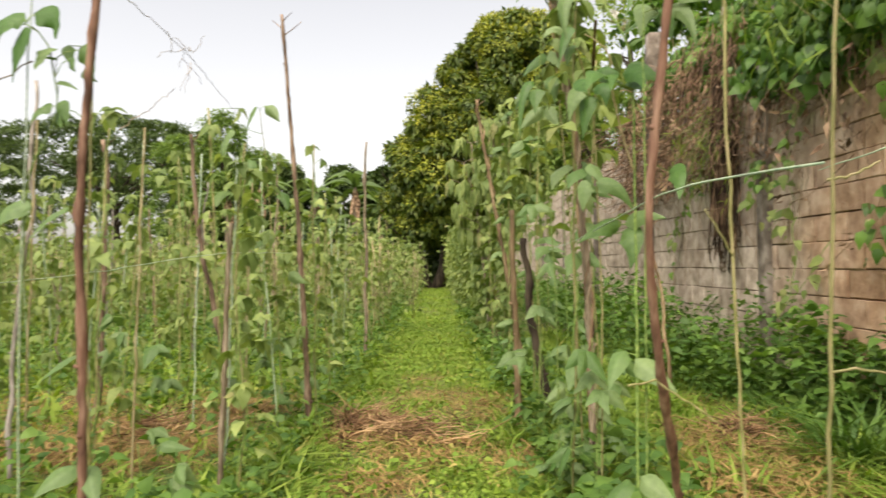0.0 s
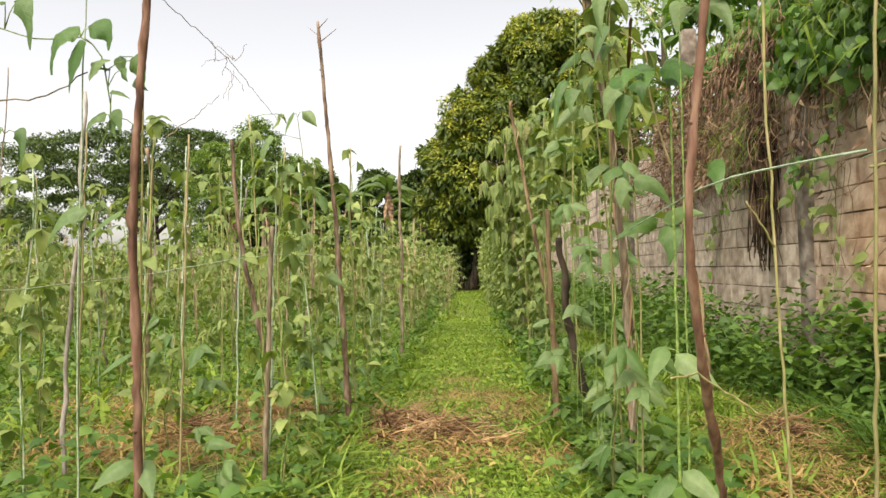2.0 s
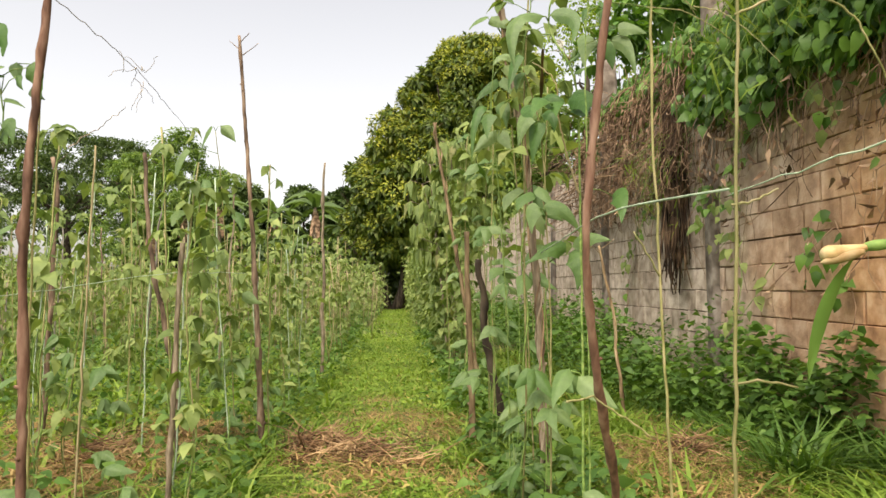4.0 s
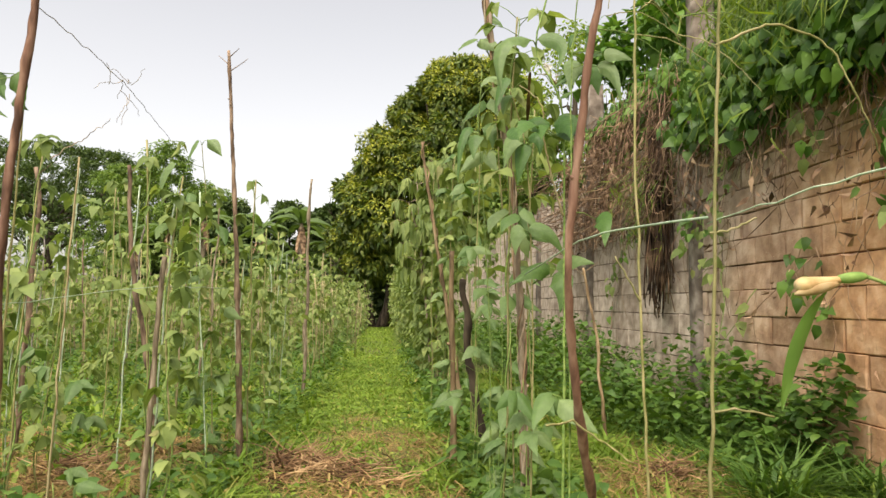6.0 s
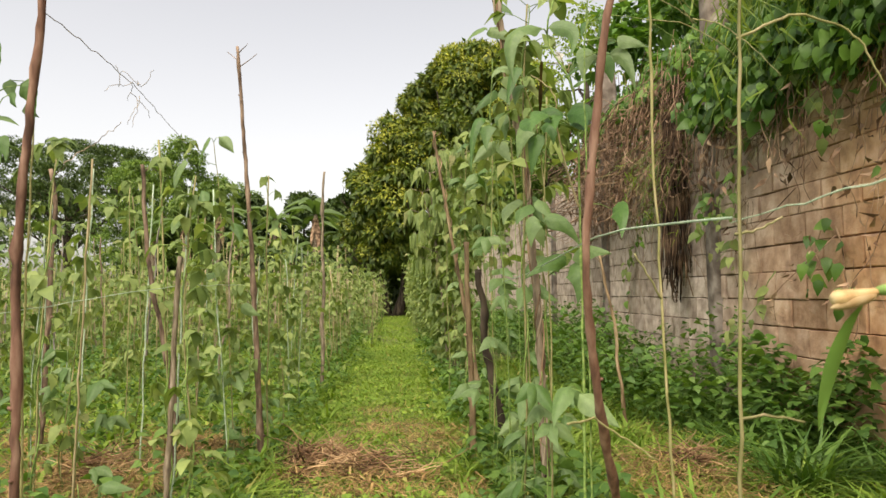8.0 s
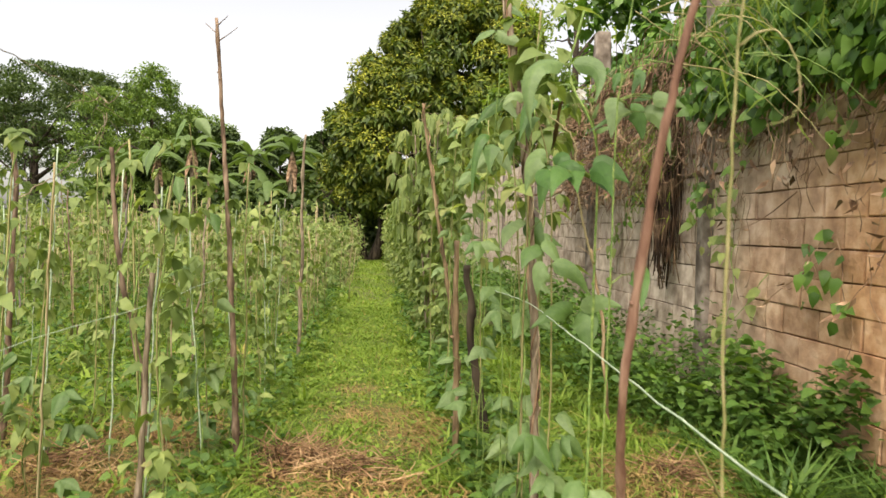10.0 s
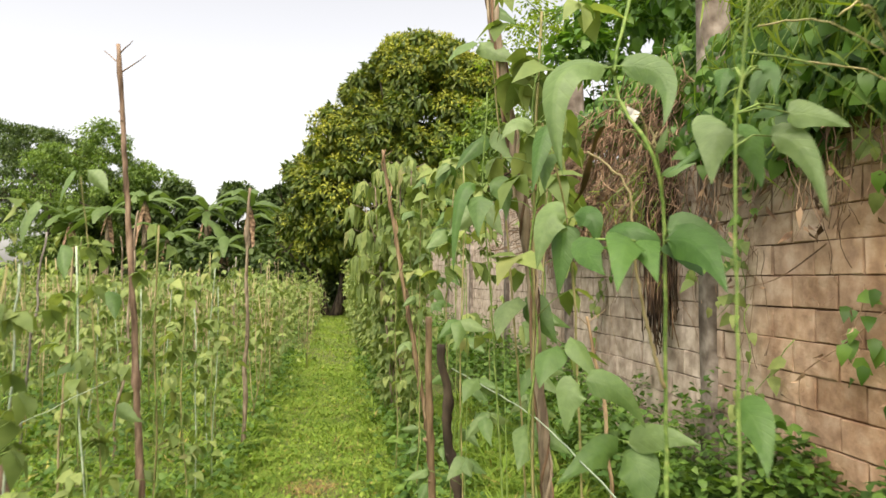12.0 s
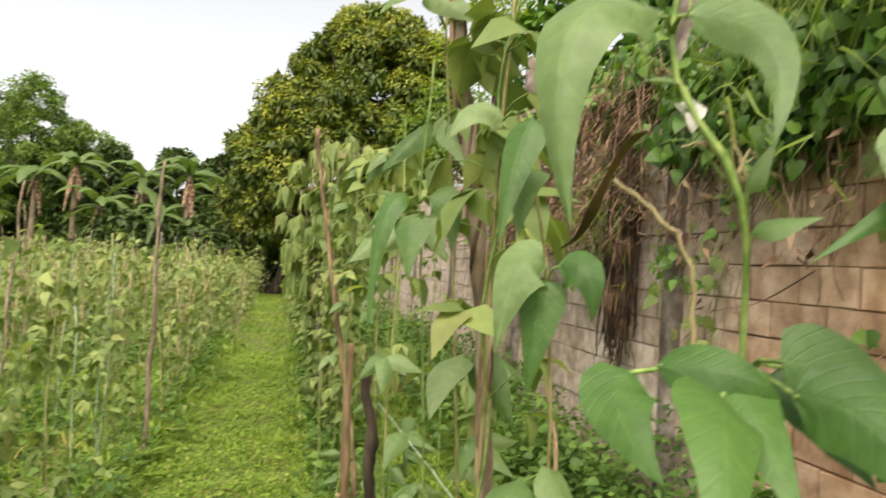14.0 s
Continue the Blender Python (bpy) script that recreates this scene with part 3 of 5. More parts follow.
def cassava():
    """A tall shrub with drooping fingered leaves standing in the hedge."""
    rng = np.random.default_rng(67)
    t = thing("cassava_shrub", (0.62, 8.9, 0), "tall shrub with drooping fingered leaves in the bean hedge", "shrub")
    st, lf = Pile(), Pile()
    for k in range(5):
        top = np.array([rng.normal(-0.1, 0.22), rng.normal(0, 0.35), rng.uniform(2.3, 2.9)])
        line = wander(rng, (0.05 * k, 0, 0), top, 9, 0.1)
        tube(st, line, np.linspace(0.018, 0.007, 9), 6)
        for _ in range(26):
            i = rng.integers(5, 9)
            a = rng.random() * 6.28
            hub = line[i] + np.array([math.cos(a), math.sin(a), 0.35]) * rng.uniform(0.12, 0.3)
            tube(st, [line[i], hub], [0.004, 0.003], 3)
            m = 6
            w = a + np.linspace(-1.5, 1.5, m)
            along = np.stack([np.cos(w), np.sin(w), np.full(m, -0.8)], 1)
            lf.repeat(leaves(LANCE, np.repeat(hub[None], m, 0), along, np.repeat(UPV[None], m, 0) + rng.normal(0, 0.2, (m, 3)), 0.19 * rng.uniform(0.7, 1.2, m), 1.5, 0.7), LANCE_F)
    part("stalk", st, GREYBARK, t)
    part("foliage", lf, BEAN, t)


cassava()

# ---- creepers on the wall ----
def wall_creeper():
    rng = np.random.default_rng(71)
    t = thing("wall_creeper", (WALL_X, 5.5, 2.6), "green heart-leaved creeper hanging over the top of the block wall", "creeper")
    n = 5600
    y = rng.uniform(-2.9, 3.4, n)
    # it hangs lowest over the stretch beside the bamboo
    top = np.interp(y, (-2.9, -0.7, 0.0, 0.7, 3.4), (0.42, 0.45, 0.6, 0.85, 0.85))
    hang = np.interp(y, (-2.9, -0.7, 0.0, 0.6, 0.8, 3.4), (0.6, 0.7, 0.75, 0.8, 0.35, 0.3)) + 0.09 * np.sin(y * 6) + 0.06 * np.sin(y * 17)
    z = top - rng.random(n) ** 0.9 * hang + 0.2 * rng.random(n) ** 2
    # the column stays bare above its leafy foot
    bare = (np.abs(y - 0.45) < 0.24) & (z > 0.12)
    y, z, n = y[~bare], z[~bare], int((~bare).sum())
    x = -0.03 - rng.random(n) ** 1.5 * 0.34 + np.clip(z - 0.3, 0, 1) * 0.5
    pos = np.stack([x, y, z], 1)
    along = np.stack([-0.3 - 0.4 * rng.random(n), rng.normal(0, 0.5, n), -0.9 + rng.normal(0, 0.35, n)], 1)
    up = np.stack([-0.6 + rng.normal(0, 0.7, n), -0.5 + rng.normal(0, 0.7, n), 0.7 + rng.normal(0, 0.5, n)], 1)
    part("foliage", Pile().repeat(leaves(HEART, pos, along, up, rng.uniform(0.045, 0.125, n), rng.uniform(0.8, 1.2, n), rng.uniform(0.1, 0.5, n)), HEART_F), CREEPER, t)
    v = Pile()
    for _ in range(60):
        yy = rng.uniform(-3.4, 3.4)
        tube(v, wander(rng, (0.05, yy, 0.25), (-0.08 - 0.15 * rng.random(), yy + rng.normal(0, 0.3), -0.1 - 0.5 * rng.random()), 7, 0.12), np.linspace(0.006, 0.002, 7), 4)
    part("vine", v, STEM, t)
    return t


def dry_vines():
    """The brown tangle that hangs on the wall beside the column, with its thick rope of dead stems."""
    rng = np.random.default_rng(72)
    t = thing("dry_vine_tangle", (WALL_X - 0.02, 7.4, 2.8), "brown tangle of dead vines hanging down the block wall", "dead vines")
    mass = Pile()
    for k in range(1050):
        y = rng.uniform(-1.35, 2.6)
        if 1.6 < y < 1.95:
            continue
        deep = 0.12 if y > 0.7 else 0.28
        a = np.array([-0.04 - deep * rng.random(), y, 0.45 - 1.25 * rng.random() ** 1.2])
        if k % 7 == 0:
            d = np.array([rng.normal(0, 0.03), rng.normal(0, 0.15), -rng.uniform(0.3, 0.8)])
        else:
            w = rng.random() * 6.28
            d = np.array([rng.normal(0, 0.05), math.cos(w), math.sin(w) * 0.7]) * rng.uniform(0.2, 0.55)
        s = np.linspace(0, 1, 8)[:, None]
        line = a + d * s + np.array([-0.05, rng.normal(0, 0.12), -rng.uniform(0.0, 0.2)]) * np.sin(s * 3.14) + wander(rng, (0, 0, 0), (0, 0, 0), 8, 0.04)
        tube(mass, line, np.linspace(0.0056, 0.0022, 8), 3)
    for k in range(230):
        y = rng.uniform(-0.6, 4.4)
        a = np.array([-0.08 - 0.4 * rng.random(), y, 0.35 - 1.15 * rng.random()])
        d = np.array([rng.normal(-0.15, 0.2), rng.uniform(0.4, 1.1) * rng.choice((-1, 1)), rng.normal(0.02, 0.1)])
        sag = np.sin(np.linspace(0, 3.14, 9))[:, None] * np.array([-0.05, 0, rng.uniform(-0.14, 0.05)])
        line = wander(rng, a, a + d, 9, 0.07) + sag
        line[:, 0] = np.minimum(line[:, 0], -0.02)
        tube(mass, line, np.linspace(0.0065, 0.0025, 9), 3)
    part("tangle", mass, DRYVINE, t)
    rope = Pile()
    for k in range(70):
        o = rng.normal(0, 0.06, 2)
        a = np.array([-0.12 + o[0] * 0.6, -0.85 + o[1], 0.0])
        b = np.array([-0.13 + o[0], -0.85 + o[1] * 1.5, -1.45 - rng.random() * 0.4])
        tube(rope, wander(rng, a, b, 9, 0.1), np.linspace(0.014, 0.005, 9), 4)
    part("rope", rope, DEADROPE, t)
    n = 700
    y = rng.uniform(-0.9, 2.5, n)
    pos = np.stack([-0.05 - 0.3 * rng.random(n), y, 0.3 - 1.3 * rng.random(n)], 1)
    along = np.stack([rng.normal(-0.2, 0.4, n), rng.normal(0, 0.5, n), -0.8 + rng.normal(0, 0.4, n)], 1)
    part("dead_leaves", Pile().repeat(leaves(LANCE, pos, along, sphere_dirs(rng, n), rng.uniform(0.05, 0.13, n), 1.0, 0.4), LANCE_F), DRYVINE, t)
    return t


def lance_clump(name, place, n, spread, length, mat, label, seed, category="creeper", fall=1.0):
    """Long narrow leaves hanging from stems."""
    rng = np.random.default_rng(seed)
    t = thing(name, place, label, category)
    st, lf = Pile(), Pile()
    for _ in range(n):
        o = rng.normal(0, 1, 3) * spread
        a = np.array([0.1, o[1] * 0.6, 0.3 + abs(o[2]) * 0.5])
        b = np.array([-abs(o[0]) - 0.05, o[1], o[2] - fall * rng.random() * 0.5])
        line = wander(rng, a, b, 6, 0.08)
        tube(st, line, np.linspace(0.005, 0.002, 6), 3)
        k = 9
        i = rng.integers(1, 6, k)
        pos = line[i] + rng.normal(0, 0.02, (k, 3))
        along = rng.normal(0, 0.5, (k, 3)) + (-0.25, 0, -0.75 * fall)
        lf.repeat(leaves(BLADE, pos, along, rng.normal(0, 0.5, (k, 3)) + (-0.6, 0, 0.6), length * rng.uniform(0.6, 1.3, k), 0.6, 0.4), BLADE_F)
    part("stalk", st, STEM, t)
    part("foliage", lf, mat, t)
    return t


wall_creeper()
dry_vines()
lance_clump("hanging_vine", (WALL_X - 0.1, 6.75, 2.3), 60, 0.2, 0.13, BAMBOO, "bright green vine with narrow leaves hanging on the wall", 73)
lance_clump("bamboo_spray", (WALL_X + 0.15, 4.0, 3.4), 190, 0.34, 0.22, BAMBOO, "yellow-green bamboo leaves drooping over the wall", 74, "bamboo", 1.1)
lance_clump("bamboo_spray", (WALL_X + 0.1, 4.75, 3.3), 150, 0.34, 0.2, BAMBOO, "yellow-green bamboo leaves drooping over the wall", 76, "bamboo", 1.1)
lance_clump("bamboo_spray", (WALL_X + 0.25, 3.2, 3.6), 200, 0.42, 0.22, BAMBOO, "yellow-green bamboo leaves drooping over the wall", 75, "bamboo", 1.1)


def dead_fringe():
    """Dry roots and stems that hang from the wall's top beside the bamboo."""
    rng = np.random.default_rng(77)
    t = thing("dry_vine_fringe", (WALL_X - 0.02, 4.2, 2.34), "fringe of dead brown stems along the wall top", "dead vines")
    p = Pile()
    for _ in range(170):
        y = rng.uniform(-1.6, 1.7)
        a = np.array([-0.03 - 0.16 * rng.random(), y, 0.15 * rng.random()])
        b = a + (rng.normal(-0.03, 0.05), rng.normal(0, 0.14), -rng.uniform(0.15, 0.5) * (1 + 0.4 * math.sin(y * 5)))
        tube(p, wander(rng, a, b, 9, 0.09) + np.array([0, rng.normal(0, 0.05), 0]) * np.sin(np.linspace(0, 3.1, 9))[:, None], np.linspace(0.005, 0.002, 9), 3)
    part("tangle", p, DRYVINE, t)
    n = 220
    pos = np.stack([-0.05 - 0.2 * rng.random(n), rng.uniform(-1.6, 1.7, n), 0.1 - 0.6 * rng.random(n)], 1)
    along = np.stack([rng.normal(-0.2, 0.4, n), rng.normal(0, 0.5, n), -0.8 + rng.normal(0, 0.4, n)], 1)
    part("dead_leaves", Pile().repeat(leaves(LANCE, pos, along, sphere_dirs(rng, n), rng.uniform(0.05, 0.12, n), 1.2, 0.4), LANCE_F), DRYVINE, t)


dead_fringe()


def wall_sprigs():
    """Thin creeping stems with scattered leaves, and dead strands, on the face of the wall."""
    rng = np.random.default_rng(78)
    for k in range(30):
        y, z = rng.uniform(3.3, 8.6), rng.uniform(1.1, 2.7)
        if k >= 27:
            y, z = rng.uniform(3.4, 5.6), rng.uniform(1.9, 2.65)
        dead = k % 3 == 2
        t = thing("creeper_sprig", (WALL_X - 0.03, y, z), "dead brown creeper sprig with withered leaves on the wall" if dead else "thin creeper sprig with a few green leaves on the wall", "creeper", "creeper sprigs")
        line = wander(rng, (0, 0, 0), (-0.05 - 0.15 * rng.random(), rng.normal(0, 0.3), -rng.uniform(0.25, 0.8)), 9, 0.15)
        line[:, 0] = -np.abs(line[:, 0])
        part("stem", tube(Pile(), line, np.linspace(0.005, 0.0025, 9), 4), DRYVINE if dead else (STEM, DRYVINE)[k % 2], t)
        n = rng.integers(6, 14)
        pos = line[rng.integers(1, 9, n)] + rng.normal(0, 0.05, (n, 3)) * (0.5, 1, 1) - (0.03, 0, 0)
        along = np.stack([rng.normal(-0.4, 0.3, n), rng.normal(0, 0.6, n), -0.7 + rng.normal(0, 0.4, n)], 1)
        up = np.stack([-0.8 + rng.normal(0, 0.3, n), -0.7 + rng.normal(0, 0.3, n), 0.6 + 0 * pos[:, 0]], 1)
        if dead:
            curl = Pile().repeat(leaves(LANCE, pos, along, sphere_dirs(rng, n), rng.uniform(0.04, 0.09, n), 1.2, 0.7), LANCE_F)
            part("withered_leaves", curl, DRYVINE, t)
        else:
            part("foliage", Pile().repeat(leaves(OVATE, pos, along, up, rng.uniform(0.06, 0.13, n), 1.0, 0.3), OVATE_F), (BEAN, CREEPER)[k % 2], t)
    p = Pile()
    for _ in range(60):
        y = rng.uniform(3.2, 8.6)
        a = np.array([WALL_X - 0.03, y, rng.uniform(1.6, 2.7)])
        tube(p, wander(rng, a, a + (-0.05 * rng.random(), rng.normal(0, 0.12), -rng.uniform(0.2, 0.8)), 12, 0.11), 0.0024, 3)
    tagged(part("dead_strands", p, DRYVINE), "dead brown creeper strands clinging to the wall", "dead vines", kind="stuff")


wall_sprigs()


# ---- bean plants ----
def bean_leaves(rng, nodes, size, shape=OVATE, faces=OVATE_F, stalk=0.1, pile=None, stems=None):
    """Trifoliate leaves on stalks at the nodes (N, 3)."""
    n = len(nodes)
    a = rng.random(n) * 2 * np.pi
    out = np.stack([np.cos(a), np.sin(a), rng.uniform(0.1, 0.9, n)], 1)
    end = nodes + unit(out) * stalk * rng.uniform(0.5, 1.5, n)[:, None]
    pile = pile or Pile()
    flat = unit(out * (1, 1, 0) + 1e-6)
    side = np.cross(flat, UPV)
    for s, reach in ((0, 1.0), (-1, 0.85), (1, 0.85)):
        d = flat * (0.35 if s else 0.9) + side * s * 0.85 + UPV * rng.uniform(-1.3, 0.1, n)[:, None] + rng.normal(0, 0.15, (n, 3))
        up = UPV + flat * rng.uniform(0.1, 0.9, n)[:, None] + rng.normal(0, 0.25, (n, 3))
        pile.repeat(leaves(shape, end, d, up, size * reach * rng.uniform(0.65, 1.2, n), 1.0, rng.uniform(0, 0.5, n)), faces)
    if stems is not None:
        for p, q in zip(nodes, end):
            tube(stems, [p, (p + q) / 2 + (0, 0, 0.01), q], [0.0022, 0.0018, 0.0015], 3)
    return pile


def bean_plant_parts(rng, height, count, size, lush=1.0, bottom=0.1):
    """Twine, twisting stem and leaves of one climbing bean."""
    lean = rng.normal(0, 0.05, 2)
    line = wander(rng, (0, 0, 0), (lean[0], lean[1], height), 12, 0.05)
    tw = tube(Pile(), line, 0.0042, 4)
    s = np.linspace(0, 1, 40)
    core = np.stack([np.interp(s, np.linspace(0, 1, 12), line[:, k]) for k in range(3)], 1)
    ph = s * height * 14 + rng.random() * 6
    vine = core + np.stack([np.cos(ph), np.sin(ph), 0 * s], 1) * 0.012
    vn = tube(Pile(), vine, np.linspace(0.005, 0.0025, 40), 4)
    h = bottom + (1 - bottom) * rng.random(count) ** (0.8 / lush)
    nodes = np.stack([np.interp(h, s, vine[:, k]) for k in range(3)], 1)
    lf = bean_leaves(rng, nodes, size, stems=vn)
    return tw, vn, lf


def bean_variant(seed, height, count, size, lush=1.0, twine=None):
    rng = np.random.default_rng(seed)
    tw, vn, lf = bean_plant_parts(rng, height, count, size, lush)
    t = thing("bean_plant", (0, -60, 0), "climbing bean plant on a vertical twine", "bean plant", "bean plants in rows")
    part("twine", tw, twine or TWINE, t)
    part("stem", vn, STEM, t)
    part("foliage", lf, BEAN, t)
    return t


def stake(name, base, top, r0, r1, mat, label, seed, bend=0.03, knots=4, twigs=0, group="", via=()):
    """A rough wooden stake: tapered, crooked, with knots and twig stubs."""
    rng = np.random.default_rng(seed)
    base, top = np.array(base, float), np.array(top, float)
    t = thing(name, tuple(base), label, "stake", group)
    steps = 40
    if via:
        mid = np.array([base - (0, 0, 0.05), *via, top]) - base
        zz = np.linspace(mid[0, 2], mid[-1, 2], 60)
        line = np.stack([np.interp(zz, mid[:, 2], mid[:, k]) for k in range(3)], 1)
        for _ in range(8):
            line[1:-1] = 0.25 * line[:-2] + 0.5 * line[1:-1] + 0.25 * line[2:]
        line += rng.normal(0, bend * 0.04, line.shape)
        steps = 60
    else:
        line = wander(rng, (0, 0, -0.05), top - base, steps, bend)
    rad = np.linspace(r0, r1, steps) * (1 + rng.normal(0, 0.04, steps))
    for i in rng.integers(3, steps - 3, knots):
        rad[i] *= 1.22
        rad[i + 1] *= 1.12
    pole = part("pole", tube(Pile(), line, rad, 10, rng), mat, t)
    for _ in range(knots):
        i = rng.integers(2, steps - 1)
        d = sphere_dirs(rng, 1)[0] * (1, 1, 0.3) + UPV * 0.4
        stub = tube(Pile(), [line[i], line[i] + d * rad[i] * 1.1, line[i] + d * rad[i] * 1.7], [rad[i] * 0.6, rad[i] * 0.5, rad[i] * 0.3], 6)
        part("knot", stub, mat, pole)
    for k in range(twigs):
        i = steps - 2 - k
        d = np.array([(-1) ** k * 0.7, rng.normal(0, 0.3), 0.6])
        q = tube(Pile(), wander(rng, line[i], line[i] + d * rng.uniform(0.08, 0.16), 5, 0.01), np.linspace(0.004, 0.0015, 5), 4)
        part("twig", q, mat, pole)
    return t


LEFT_ROWS = [-0.98 - 0.92 * k for k in range(18)]
VARIANTS = [bean_variant(100 + k, 1.5 + 0.1 * (k % 4), 20 + 4 * (k % 3), 0.09, 1.0, YTWINE if k % 2 else TWINE) for k in range(6)]
SPARSE = [bean_variant(130 + k, 1.35 + 0.15 * k, 9 + 2 * k, 0.085, 0.8, YTWINE if k % 2 else TWINE) for k in range(4)]
MID = [bean_variant(110 + k, 2.1 + 0.12 * k, 24, 0.115, 2.4, YTWINE) for k in range(3)]
LUSH = [bean_variant(120 + k, 2.1 + 0.12 * k, 74, 0.115, 1.0, YTWINE) for k in range(3)]


def plant_rows():
    rng = np.random.default_rng(9)
    far, far_st = Pile(), Pile()
    for x in LEFT_ROWS:
        y = 1.9 + 0.5 * rng.random()
        while y < 34:
            px, py = x + rng.normal(0, 0.13), y + rng.normal(0, 0.12)
            if py < 8.5 and x > -6.5:
                if py > 2.7 or x < -1.5:
                    kind = SPARSE[rng.integers(4)] if x > -1.5 and py < 8 and rng.random() < 0.75 else VARIANTS[rng.integers(6)]
                    copy_thing(kind, pose(px, py, float(ground_z(px, py)), 0, 0, rng.random() * 360))
                y += 0.52
            else:
                h = rng.uniform(1.3, 1.8) * (1 + 0.1 * math.sin(px * 1.7) * math.sin(py * 0.9))
                n = 26
                z = h * (0.08 + 0.92 * rng.random(n) ** 0.75)
                base = np.stack([px + rng.normal(0, 0.1, n), py + rng.normal(0, 0.1, n), z], 1)
                bean_leaves(rng, base, 0.105, RHOMB, RHOMB_F, 0.1, far)
                for _ in range(2):
                    qx, qy = px + rng.normal(0, 0.1), py + rng.normal(0, 0.12)
                    tube(far_st, wander(rng, (qx, qy, 0), (qx + rng.normal(0, 0.06), qy, h * rng.uniform(0.75, 1.04)), 4, 0.06), 0.005, 3)
                y += 0.52
    y = 2.9
    while y < 34:
        px, py = 0.6 + rng.normal(0, 0.09), y
        if py < 16:
            copy_thing((LUSH if py > 6.6 else MID)[rng.integers(3)], pose(px, py, float(ground_z(px, py)), 0, 0, rng.random() * 360))
            y += 0.3 if py > 6.6 else 0.72
        else:
            n = 85
            z = 2.05 * (0.05 + 0.95 * rng.random(n) ** 0.75)
            base = np.stack([px + rng.normal(0, 0.12, n), py + rng.normal(0, 0.1, n), z], 1)
            bean_leaves(rng, base, 0.13, RHOMB, RHOMB_F, 0.12, far)
            y += 0.35
    for px, py in ((1.7, 8.8), (1.6, 10.5)):
        copy_thing(MID[rng.integers(3)], pose(px, py, 0, 0, 0, rng.random() * 360))
    tagged(part("bean_rows", far, BEAN), "rows of climbing bean plants stretching to the far trees", "bean plants", kind="stuff")
    tagged(part("row_strings", far_st, STALK), "many pale vertical strings that hold the far beans", "twine", kind="stuff")


plant_rows()

# stakes that stand out
stake("bean_stake", (-0.84, 4.4, 0), (-1.01, 4.37, 2.63), 0.019, 0.01, BROWN, "tall brown wooden stake with twigs at its tip", 201, 0.03, 8, 3, "bean stakes",
      ((-0.855, 4.38, 0.42), (-0.909, 4.37, 1.35), (-0.967, 4.37, 2.1)))
stake("bean_stake", (-0.97, 1.9, 0), (-0.915, 1.87, 2.15), 0.0125, 0.0098, BARK, "brown wooden stake beside the path", 202, 0.03, 6, 0, "bean stakes",
      ((-0.969, 1.88, 0.55), (-0.97, 1.88, 0.84), (-0.984, 1.88, 1.1), (-0.969, 1.88, 1.41), (-0.932, 1.88, 1.88)))
stake("bean_stake", (-1.0, 3.1, 0), (-0.94, 3.09, 1.23), 0.0125, 0.0105, GREYBARK, "short grey wooden stake in the bean row", 203, 0.01, 2, 0, "bean stakes")
stake("bean_stake", (-0.84, 7.6, 0), (-0.82, 7.6, 2.4), 0.022, 0.012, GREYBARK, "grey wooden stake in the bean row", 204, 0.04, 4, 0, "bean stakes")
stake("bean_stake", (0.68, 1.95, 0), (0.55, 1.37, 2.12), 0.0098, 0.0072, BARK, "reddish brown crooked stake leaning over the path", 205, 0.03, 9, 0, "bean stakes",
      ((0.56, 1.72, 0.53), (0.462, 1.54, 0.8), (0.405, 1.43, 1.15), (0.428, 1.43, 1.35), (0.458, 1.39, 1.68), (0.503, 1.39, 1.87)))
stake("bean_stake", (0.47, 4.4, 0), (0.43, 4.3, 1.38), 0.02, 0.015, PALE, "thick pale split stake in the bean hedge", 206, 0.015, 5, 0, "bean stakes")
stake("bean_stake", (0.73, 4.75, 0), (0.54, 4.65, 1.22), 0.03, 0.022, TRUNK, "dark charred stake in the bean row", 207, 0.03, 5, 0, "bean stakes")
stake("bean_stake", (0.75, 6.3, 0), (0.32, 6.3, 2.55), 0.02, 0.011, PALE, "pale dry stick leaning out of the bean hedge", 208, 0.02, 3, 1, "bean stakes")
stake("bean_stake", (0.68, 3.14, 0), (0.44, 3.12, 2.62), 0.017, 0.012, GREYBARK, "grey stake wrapped in dry vine stems", 209, 0.06, 8, 2, "bean stakes",
      ((0.648, 3.13, 0.93), (0.628, 3.12, 1.2), (0.596, 3.12, 1.58), (0.551, 3.12, 1.9), (0.505, 3.12, 2.2)))
stake("bean_stake", (1.68, 5.1, 0), (1.5, 5.1, 1.34), 0.014, 0.009, PALE, "short forked stick in the weeds", 210, 0.04, 2, 2, "bean stakes")
stake("bean_stake", (-1.31, 4.2, 0), (-1.52, 4.2, 1.84), 0.018, 0.011, BROWN, "brown crooked stake in the second bean row", 211, 0.05, 5, 1, "bean stakes")
stake("bean_stake", (-2.35, 4.7, 0), (-2.3, 4.7, 1.9), 0.02, 0.013, BROWN, "brown stake deep in the bean rows", 212, 0.04, 5, 1, "bean stakes")

POLES = [stake("bean_stake", (0, -60 - k, 0), (0.08 * (-1) ** k, -60 - k, 1.65 + 0.16 * k), 0.012, 0.008, (GREYBARK, BROWN, GREYSTICK)[k % 3],
               "rough wooden stake in the bean rows", 220 + k, 0.06, 3, 0, "bean stakes") for k in range(4)]


